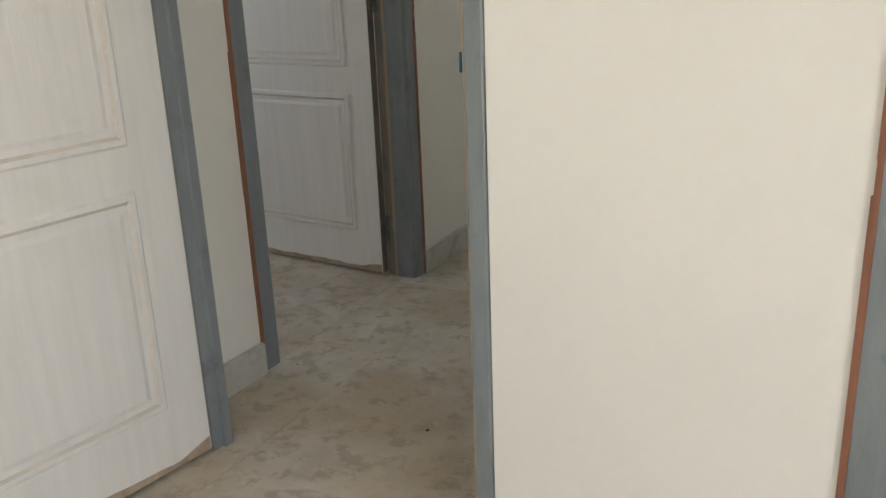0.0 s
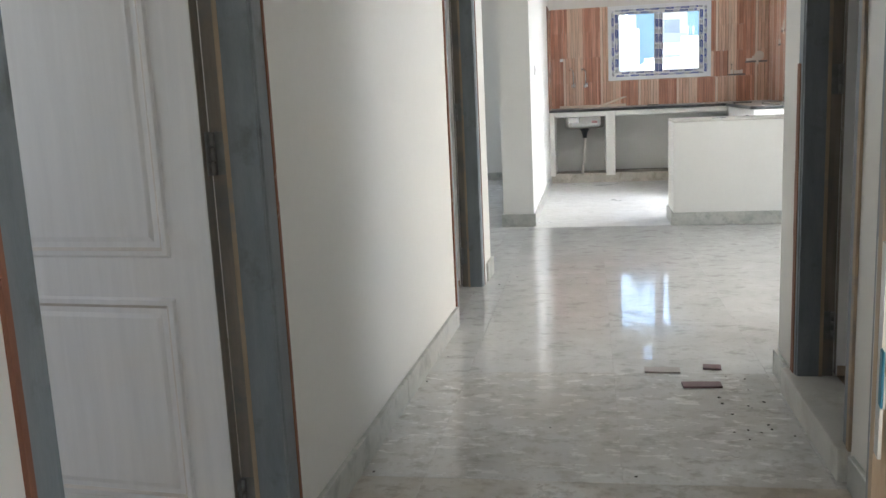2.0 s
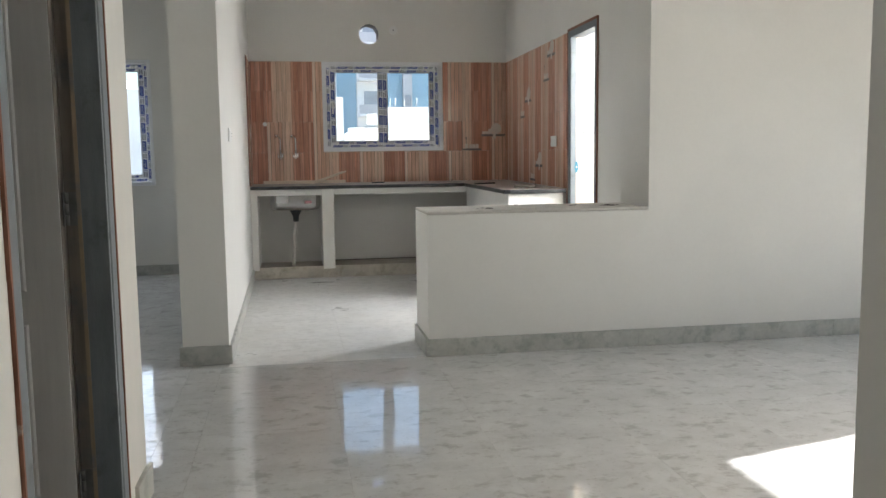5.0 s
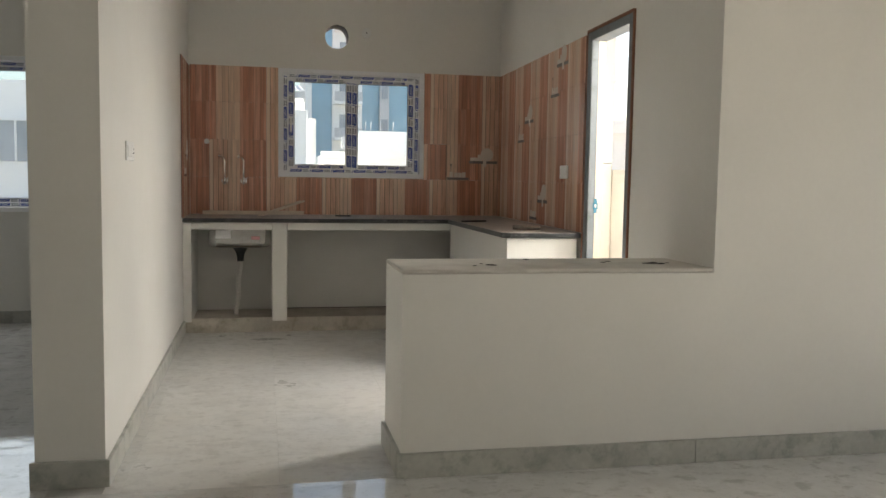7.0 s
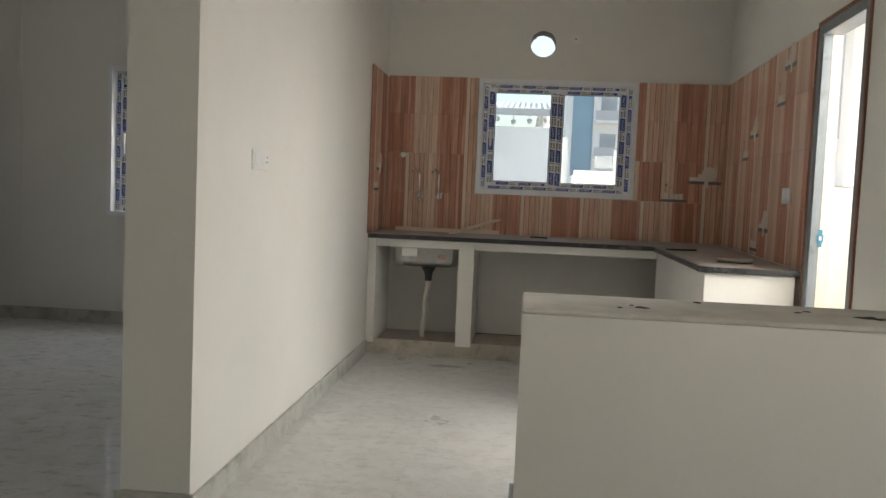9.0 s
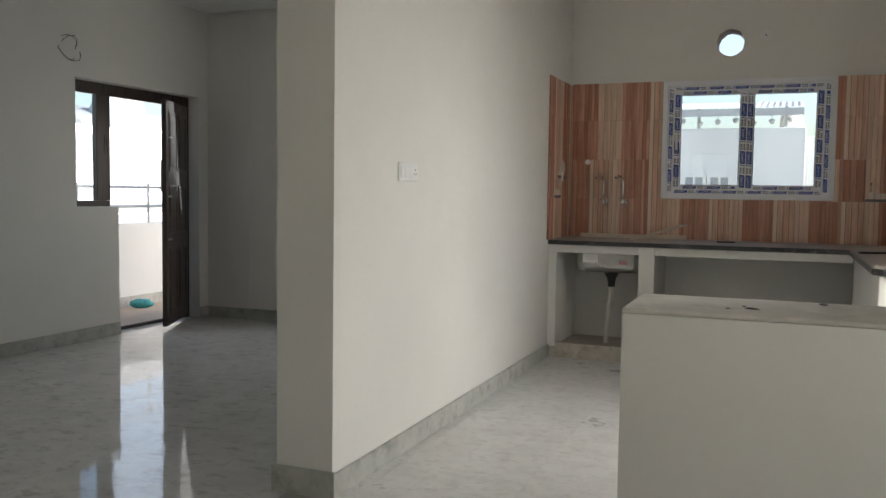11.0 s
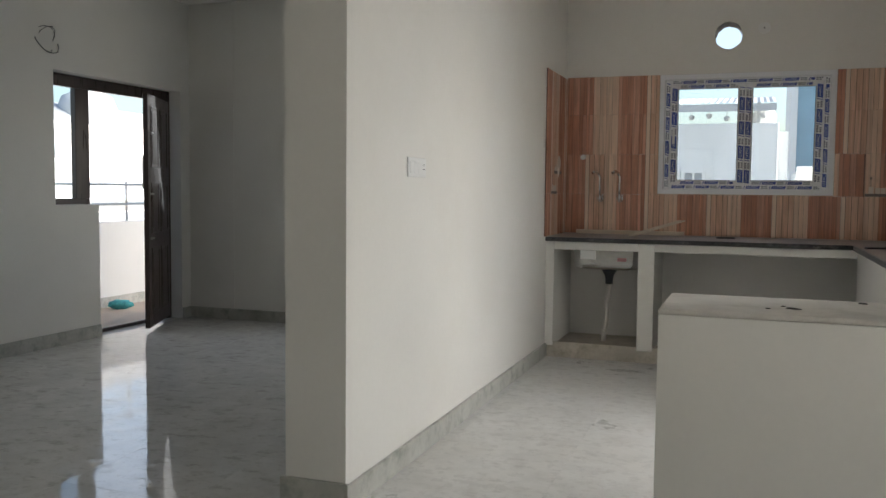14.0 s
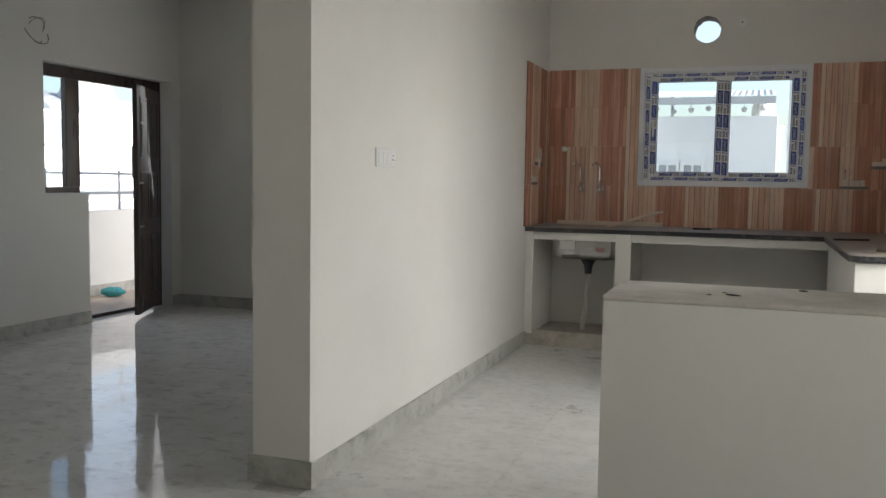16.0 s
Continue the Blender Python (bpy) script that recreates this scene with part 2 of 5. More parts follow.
def floor_material(name, rough, dust, dust_col, blots, wave=0.05):
    """Polished grey marble tile with cloudy stains; dust roughens it."""
    m = bpy.data.materials.new(name)
    m.use_nodes = True
    n, l = m.node_tree.nodes, m.node_tree.links
    p = n["Principled BSDF"]
    geo = n.new("ShaderNodeNewGeometry")
    info = n.new("ShaderNodeObjectInfo")
    off = n.new("ShaderNodeVectorMath")
    off.operation = "MULTIPLY_ADD"
    off.inputs[1].default_value = (1, 1, 1)
    comb = n.new("ShaderNodeCombineXYZ")
    mul = n.new("ShaderNodeMath")
    mul.operation = "MULTIPLY"
    mul.inputs[1].default_value = 40.0
    l.new(info.outputs["Random"], mul.inputs[0])
    l.new(mul.outputs[0], comb.inputs["Z"])
    l.new(geo.outputs["Position"], off.inputs[0])
    l.new(comb.outputs[0], off.inputs[2])

    def noise_tex(scale, detail, source):
        t = n.new("ShaderNodeTexNoise")
        t.inputs["Scale"].default_value, t.inputs["Detail"].default_value, t.inputs["Roughness"].default_value = scale, detail, 0.62
        l.new(source, t.inputs["Vector"])
        return t.outputs["Fac"]

    def span(value, lo, hi, a=0.0, b=1.0):
        r = n.new("ShaderNodeMapRange")
        r.inputs["From Min"].default_value, r.inputs["From Max"].default_value = lo, hi
        r.inputs["To Min"].default_value, r.inputs["To Max"].default_value = a, b
        l.new(value, r.inputs["Value"])
        return r.outputs["Result"]

    def mixed(fac, one, two):
        x = n.new("ShaderNodeMixRGB")
        l.new(fac, x.inputs["Fac"])
        for i, c in ((1, one), (2, two)):
            if isinstance(c, tuple):
                x.inputs[i].default_value = (*c, 1)
            else:
                l.new(c, x.inputs[i])
        return x.outputs["Color"]

    cloud = noise_tex(4.5, 7, off.outputs[0])
    sq = n.new("ShaderNodeMapping")
    sq.inputs["Scale"].default_value = (0.8, 1.1, 1.0)
    l.new(off.outputs[0], sq.inputs["Vector"])
    spots = noise_tex(12.0, 5, sq.outputs["Vector"])
    dusty = noise_tex(1.3, 8, geo.outputs["Position"])
    streak = noise_tex(7.0, 6, geo.outputs["Position"])
    c = mixed(span(cloud, 0.36, 0.66), (0.63, 0.63, 0.615), (0.73, 0.73, 0.715))
    c = mixed(span(spots, 0.54, 0.66, 0, 0.62), c, (0.43, 0.425, 0.40))
    c = mixed(span(noise_tex(46.0, 3, off.outputs[0]), 0.60, 0.68, 0, 0.35), c, (0.38, 0.36, 0.32))
    d = span(dusty, 0.62 - dust * 0.5, 0.95 - dust * 0.5, 0.0, min(1.0, 0.35 + dust))
    c = mixed(d, c, dust_col)
    c = mixed(span(streak, 0.47, 0.80, 0, 0.8 * dust), c, tuple(k * 0.66 for k in dust_col))
    blot = noise_tex(16.0, 5, off.outputs[0])
    c = mixed(span(blot, 0.53, 0.62, 0, blots), c, tuple(k * 0.68 for k in dust_col))
    c = mixed(span(spots, 0.60, 0.68, 0, 0.6 * blots), c, tuple(k * 0.62 for k in dust_col))
    pale = noise_tex(23.0, 3, off.outputs[0])
    c = mixed(span(pale, 0.63, 0.72, 0, 0.6 * blots), c, (0.66, 0.64, 0.60))
    l.new(c, p.inputs["Base Color"])
    r = n.new("ShaderNodeMath")
    r.operation = "MULTIPLY_ADD"
    r.inputs[1].default_value, r.inputs[2].default_value = 0.65 * dust, rough
    l.new(d, r.inputs[0])
    fleck = n.new("ShaderNodeMath")
    fleck.operation = "ADD"
    l.new(r.outputs[0], fleck.inputs[0])
    scuff = n.new("ShaderNodeMapping")
    scuff.inputs["Scale"].default_value = (0.6, 1.4, 1.0)
    scuff.inputs["Rotation"].default_value = (0, 0, 0.5)
    l.new(off.outputs[0], scuff.inputs["Vector"])
    l.new(span(noise_tex(18.0, 7, scuff.outputs["Vector"]), 0.52, 0.62, 0.0, 0.2), fleck.inputs[1])
    l.new(fleck.outputs[0], p.inputs["Roughness"])
    bp = n.new("ShaderNodeBump")
    bp.inputs["Strength"].default_value, bp.inputs["Distance"].default_value = wave, 0.004
    l.new(noise_tex(9.0, 3, off.outputs[0]), bp.inputs["Height"])
    l.new(bp.outputs["Normal"], p.inputs["Normal"])
    return m


FLOOR_ENTRY = floor_material("dusty_marble_tile_entry", 0.26, 0.74, (0.51, 0.435, 0.325), 0.62)
FLOOR_MID = floor_material("half_swept_marble_tile", 0.22, 0.62, (0.515, 0.445, 0.345), 0.52)
FLOOR_SWEPT = floor_material("thinly_dusty_marble_tile", 0.08, 0.38, (0.53, 0.485, 0.41), 0.34, 0.08)
FLOOR_LIVING = floor_material("polished_marble_tile", 0.02, 0.14, (0.56, 0.55, 0.52), 0.1, 0.16)
FLOOR_KITCHEN = floor_material("dusty_marble_tile_kitchen", 0.2, 0.6, (0.66, 0.645, 0.61), 0.36)


def glass_material(name, tint=(0.95, 0.98, 0.98)):
    m = bpy.data.materials.new(name)
    m.use_nodes = True
    n, l = m.node_tree.nodes, m.node_tree.links
    n.remove(n["Principled BSDF"])
    tr = n.new("ShaderNodeBsdfTransparent")
    tr.inputs["Color"].default_value = (*tint, 1)
    gl = n.new("ShaderNodeBsdfGlossy")
    gl.inputs["Roughness"].default_value = 0.02
    mx = n.new("ShaderNodeMixShader")
    mx.inputs["Fac"].default_value = 0.05
    l.new(tr.outputs[0], mx.inputs[1])
    l.new(gl.outputs[0], mx.inputs[2])
    l.new(mx.outputs[0], n["Material Output"].inputs["Surface"])
    return m


GLASS = glass_material("window_glass")


# ---------------------------------------------------------------- building helpers
def bx(bm, x0, x1, y0, y1, z0, z1, mi=0):
    v = [bm.verts.new((x, y, z)) for z in (z0, z1) for y in (y0, y1) for x in (x0, x1)]
    for q in ((0, 2, 3, 1), (4, 5, 7, 6), (0, 1, 5, 4), (2, 6, 7, 3), (0, 4, 6, 2), (1, 3, 7, 5)):
        bm.faces.new([v[i] for i in q]).material_index = mi
    return v


def cyl(bm, a, b, r0, r1=None, seg=16, mi=0):
    a, b = Vector(a), Vector(b)
    r1 = r0 if r1 is None else r1
    q = (b - a).to_track_quat("Z", "Y")
    rings = []
    for c, r in ((a, r0), (b, r1)):
        rings.append([bm.verts.new(c + q @ Vector((r * math.cos(k * math.tau / seg), r * math.sin(k * math.tau / seg), 0))) for k in range(seg)])
    for k in range(seg):
        f = bm.faces.new((rings[0][k], rings[0][(k + 1) % seg], rings[1][(k + 1) % seg], rings[1][k]))
        f.material_index, f.smooth = mi, True
    bm.faces.new(rings[0][::-1]).material_index = mi
    bm.faces.new(rings[1]).material_index = mi


def tube(bm, pts, r, seg=10, mi=0):
    """A round tube along points."""
    pts = [Vector(p) for p in pts]
    rings = []
    for i, p in enumerate(pts):
        d = (pts[min(i + 1, len(pts) - 1)] - pts[max(i - 1, 0)]).normalized()
        q = d.to_track_quat("Z", "Y")
        rings.append([bm.verts.new(p + q @ Vector((r * math.cos(k * math.tau / seg), r * math.sin(k * math.tau / seg), 0))) for k in range(seg)])
    for a, b in zip(rings, rings[1:]):
        best = min(range(seg), key=lambda s: (a[0].co - b[s].co).length)
        for k in range(seg):
            f = bm.faces.new((a[k], a[(k + 1) % seg], b[(k + 1 + best) % seg], b[(k + best) % seg]))
            f.smooth, f.material_index = True, mi
    bm.faces.new(rings[0][::-1])
    bm.faces.new(rings[-1])


def lathe(bm, profile, centre=(0, 0, 0), seg=24, mi=0):
    """A turned shape round z from (radius, height) pairs."""
    rings = [[bm.verts.new((centre[0] + r * math.cos(k * math.tau / seg), centre[1] + r * math.sin(k * math.tau / seg), centre[2] + z)) for k in range(seg)] for r, z in profile]
    for a, b in zip(rings, rings[1:]):
        for k in range(seg):
            f = bm.faces.new((a[k], a[(k + 1) % seg], b[(k + 1) % seg], b[k]))
            f.smooth, f.material_index = True, mi
    bm.faces.new(rings[0][::-1])
    bm.faces.new(rings[-1])


def part(name, bm, mats, parent=None, label="", bevel=0.0, m=None):
    """Links a bmesh as one mesh object, under a thing or a part if one is given."""
    if bevel:
        bmesh.ops.bevel(bm, geom=list(bm.edges), offset=bevel, segments=2 if bevel > 0.003 else 1, affect="EDGES", profile=0.5)
    bmesh.ops.recalc_face_normals(bm, faces=bm.faces)
    me = bpy.data.meshes.new(name)
    bm.to_mesh(me)
    bm.free()
    for x in mats if isinstance(mats, (list, tuple)) else [mats]:
        me.materials.append(x)
    ob = new(name, me)
    if parent:
        ob.parent = parent
    if m is not None:
        ob.matrix_basis = m
    if label:
        ob["label"] = label
    return ob


def boxes(name, rows, mats, parent=None, label="", bevel=0.0, m=None):
    bm = bmesh.new()
    for r in rows:
        bx(bm, *r)
    return part(name, bm, mats, parent, label, bevel, m)


def thing(name, m, label, category, group=""):
    ob = new(name)
    ob.empty_display_size = 0.1
    ob.matrix_basis = m
    return tagged(ob, label, category, group)


def structure(ob, label, category):
    return tagged(ob, label, category, kind="structure")


def wall(name, m, length, height, depth, holes=(), label="cream painted plaster wall", z0=0.0, mat=None):
    """A wall whose face is x = 0, along y, with its body towards +x; holes (u0, u1, z0, z1) go through."""
    us = sorted({0.0, length, *[h[0] for h in holes], *[h[1] for h in holes]})
    zs = sorted({z0, height, *[h[2] for h in holes], *[h[3] for h in holes]})
    us, zs = [u for u in us if 0 <= u <= length], [z for z in zs if z0 <= z <= height]
    solid = {}
    for i in range(len(us) - 1):
        for k in range(len(zs) - 1):
            cu, cz = (us[i] + us[i + 1]) / 2, (zs[k] + zs[k + 1]) / 2
            solid[i, k] = not any(h[0] < cu < h[1] and h[2] < cz < h[3] for h in holes)
    bm = bmesh.new()
    cache = {}

    def v(x, i, k):
        key = (x, i, k)
        if key not in cache:
            cache[key] = bm.verts.new((x, us[i], zs[k]))
        return cache[key]

    for (i, k), s in solid.items():
        if not s:
            continue
        for x in (0.0, depth):
            bm.faces.new((v(x, i, k), v(x, i + 1, k), v(x, i + 1, k + 1), v(x, i, k + 1)))
        for di, dk, e in ((-1, 0, ((i, k), (i, k + 1))), (1, 0, ((i + 1, k), (i + 1, k + 1))), (0, -1, ((i, k), (i + 1, k))), (0, 1, ((i, k + 1), (i + 1, k + 1)))):
            if not solid.get((i + di, k + dk), False):
                bm.faces.new((v(0.0, *e[0]), v(0.0, *e[1]), v(depth, *e[1]), v(depth, *e[0])))
    ob = part(name, bm, mat or PAINT, m=m)
    return structure(ob, label, "wall")


def along(x, y, yaw=0.0):
    """A wall's frame: its own y runs along the wall, its x into the wall's body; yaw turns it anticlockwise."""
    return pose(x, y, 0, 0, 0, yaw)


H = 2.95

# ---------------------------------------------------------------- large structure
LEFT = along(-0.812, 7.59, 178.2)           # corridor's left wall, from its far end towards the start
KR = along(1.89, 9.46, -2.08)               # kitchen's right wall, from the low wall to the back
BACK = along(2.3, 13.6, 90)                 # back wall of kitchen and dining side, u = 2.3 - x
ROOM_N = along(3.0, 2.178, 82.37)                # wall between first room and corridor, a little askew
RIGHT = along(0.57, 2.54, 0)                # corridor's right wall
WEST = along(-4.27, 13.6, 180)              # balcony wall of the dining side, u = 13.6 - y

wall("wall_corridor_left", LEFT, 4.85, H, 0.12, [(0.31, 1.26, 0, 2.12), (3.515, 4.49, 0, 2.12)])
wall("wall_corridor_right", RIGHT, 3.05, H, 0.12, [(2.06, 2.80, 0, 2.12)])
wall("wall_room_north", ROOM_N, 4.0, H, 0.05, [(2.972, 3.857, 0, 2.12), (1.45, 2.356, 0, 2.12)])
wall("wall_room_west", along(-0.965, 2.72, 180), 4.72, H, 0.12)
wall("wall_room_south", along(-0.965, -2.0, -90), 3.965, H, 0.2, [(0.56, 1.97, 0.88, 2.12)])
wall("wall_room_east", along(3.0, -2.0, 0), 4.74, H, 0.15, [(0.9, 2.3, 0.88, 2.12)])
wall("wall_back_room_west", along(-3.8, 7.27, 180), 4.6, H, 0.12, [(3.4, 4.3, 1.2, 2.12)])
wall("wall_back_room_south", along(-3.8, 2.74, -90), 2.8, H, 0.12)
wall("wall_back_room_divide", along(-3.8, 6.2, -90), 2.78, H, 0.1)
wall("wall_bath_south", along(0.69, 4.1, -90), 2.2, H, 0.12)
wall("wall_bath_east", along(2.9, 2.2, 0), 3.27, H, 0.12)
wall("wall_living_south", along(0.692, 5.588, -90), 3.81, H, 0.12)
wall("wall_living_east", along(4.5, 5.47, 0), 4.44, H, 0.15, [(1.64, 2.84, 0, 2.1)])
low = wall("wall_living_north", along(4.5, 9.46, 90), 3.985, H, 0.47, [(2.605, 3.985, 0.846, H)], "cream painted wall stepping down to half-height partition")
wall("wall_dining_south", along(-4.27, 7.588, -90), 3.455, H, 0.31)
wall("wall_kitchen_left", along(-0.652, 13.6, 180), 4.045, H, 0.262)
wall("wall_kitchen_right", pose(1.9063, 9.9097, 0, 0, 0, -2.08), 3.9, H, 0.098, [(0.55, 1.30, 0, 2.16)])
wall("wall_back", BACK, 6.9, H, 0.23, [(0.952, 2.215, 1.228, 2.15), (1.60, 1.84, 2.31, 2.55), (3.91, 5.32, 0.91, 2.16)])
wall("wall_dining_west", WEST, 6.21, H, 0.2, [(0.135, 1.23, 0, 2.13), (1.23, 1.70, 1.09, 2.13)])
# rough round vent hole through the back wall
bm = bmesh.new()
seg = 40
rings = {}
for key, x in (("f", 0.0), ("b", 0.23)):
    sq, ci = [], []
    for k in range(seg):
        a = k * math.tau / seg
        d = max(abs(math.cos(a)), abs(math.sin(a)))
        sq.append(bm.verts.new((x, 0.12 * math.cos(a) / d, 0.12 * math.sin(a) / d)))
        rr = 0.1 + 0.005 * noise.noise(Vector((3 * math.cos(a), 3 * math.sin(a), 2.0))) + (0.006 * random.random() if math.sin(a) > 0.5 else 0)
        ci.append(bm.verts.new((x, rr * math.cos(a), rr * math.sin(a))))
    rings[key] = sq, ci
for k in range(seg):
    j = (k + 1) % seg
    for key in "fb":
        sq, ci = rings[key]
        bm.faces.new((sq[k], sq[j], ci[j], ci[k]))
    f = bm.faces.new((rings["f"][1][k], rings["f"][1][j], rings["b"][1][j], rings["b"][1][k]))
    f.material_index = 1
structure(part("wall_vent_hole", bm, [PAINT, HOLE], m=BACK @ pose(0, 1.72, 2.43)), "rough round vent hole cut through cream wall", "wall")

structure(boxes("ceiling", [(-4.6, 4.8, -2.3, 13.9, H, H + 0.12)], CEIL), "plain off-white plaster ceiling", "ceiling")
base = structure(boxes("floor", [(-4.47, 4.65, -2.2, 13.83, -0.2, -0.0012)], GROUT), "grey marble tile floor with dust and stains", "floor")

# unfinished top of the half-height part
bm = bmesh.new()
bx(bm, -0.002, 0.472, 2.607, 3.987, 0.8465, 0.866)
part("wall_top", bm, CAPSTONE, low, "dusty unfinished wall top", bevel=0.008)


def skirting(m, u0, u1, height=0.1, proud=0.018, label="grey veined marble skirting"):
    n = max(1, round((u1 - u0) / 1.2))
    for i in range(n):
        a, b = u0 + (u1 - u0) * i / n, u0 + (u1 - u0) * (i + 1) / n
        bm = bmesh.new()
        bx(bm, -proud, -0.0005, a + 0.0008, b - 0.0008, 0.0, height)
        structure(part("baseboard", bm, SKIRT, bevel=0.0025, m=m), label, "skirting")


skirting(LEFT, 1.262, 3.513)
skirting(LEFT, 4.492, 4.84)
skirting(LEFT, -0.02, 0.225, 0.115)
skirting(along(-2.314, 7.588, -90), 0.0, 1.5)
skirting(RIGHT, 0.06, 2.025)
skirting(RIGHT, 2.832, 3.068)
skirting(along(0.55, 5.588, -90), 0.0, 2.2)
skirting(along(0.55, 5.588, -90), 2.2, 3.9)
skirting(along(4.5, 9.46, 90), 0.0, 4.003, 0.105)
skirting(along(0.515, 9.93, 180 - 180), -0.47, 0.0, 0.11)
skirting(along(-0.652, 12.97, 180), 0.0, 3.433)
skirting(along(-0.633, 9.555, 90), 0.0, 0.299, 0.11)
skirting(along(-0.914, 9.555, 0), 0.0, 4.04)
skirting(BACK, 3.235, 6.57)
skirting(WEST, 1.232, 6.2)
skirting(WEST, 0.0, 0.132)
skirting(ROOM_N, 2.362, 2.966)
skirting(ROOM_N, 0.0, 1.445)
skirting(KR, 0.47, 0.995)


# ---------------------------------------------------------------- doors
def moulding(bm, y0, y1, z0, z1, x, side):
    """A moulded panel on a door skin at depth x; side is the way it stands out."""
    steps = ((0.0, 0.0), (0.006, 0.006), (0.018, 0.0065), (0.026, 0.0015), (0.040, 0.0015), (0.052, 0.005))
    rings = []
    for inset, h in steps:
        xx = x + side * h
        rings.append([bm.verts.new(p) for p in ((xx, y0 + inset, z0 + inset), (xx, y1 - inset, z0 + inset), (xx, y1 - inset, z1 - inset), (xx, y0 + inset, z1 - inset))])
    for i, (a, b) in enumerate(zip(rings, rings[1:])):
        for k in range(4):
            bm.faces.new((a[k], a[(k + 1) % 4], b[(k + 1) % 4], b[k])).material_index = 1 if i == 2 else 0
    bm.faces.new(rings[-1])


def leaf(parent, m, width, height=2.03, thick=0.035, label="white moulded two-panel door leaf", mat=None):
    """A leaf hung at its own origin, along +y, its thickness towards -x."""
    bm = bmesh.new()
    bx(bm, -thick, 0.0, 0.004, width, 0.012, height)
    ob = part("door_leaf", bm, mat or DOOR, parent, label, bevel=0.002, m=m)
    boxes("leaf_edge", [(-thick + 0.001, -0.001, 0.0025, 0.0045, 0.014, height - 0.002)], REBATE, ob, "dark grey-brown leaf edge")
    for side, x in ((1, 0.0), (-1, -thick)):
        bm = bmesh.new()
        prev = None
        k = 0
        while k <= 40:
            y = 0.008 + (width - 0.012) * k / 40
            zt = 0.018 + 0.012 * noise.noise(Vector((y * 14, side, width * 7))) + 0.02 * max(0, 1 - k / 6) + (0.01 if k > 36 else 0)
            a, b = bm.verts.new((x + side * 0.0012, y, 0.0135)), bm.verts.new((x + side * 0.0012, y, max(0.018, 0.012 + zt)))
            if prev:
                bm.faces.new((prev[0], a, b, prev[1]))
            prev = (a, b)
            k += 1
        part("foot_stain", bm, STAIN, ob, "brown water stain along the foot")
        for z0, z1 in ((0.175, 0.715), (0.815, height - 0.14)):
            bm = bmesh.new()
            moulding(bm, 0.115, width - 0.115, z0, z1, x, side)
            part("panel", bm, [mat or DOOR, MOULD_SLOPE], ob)
    return ob


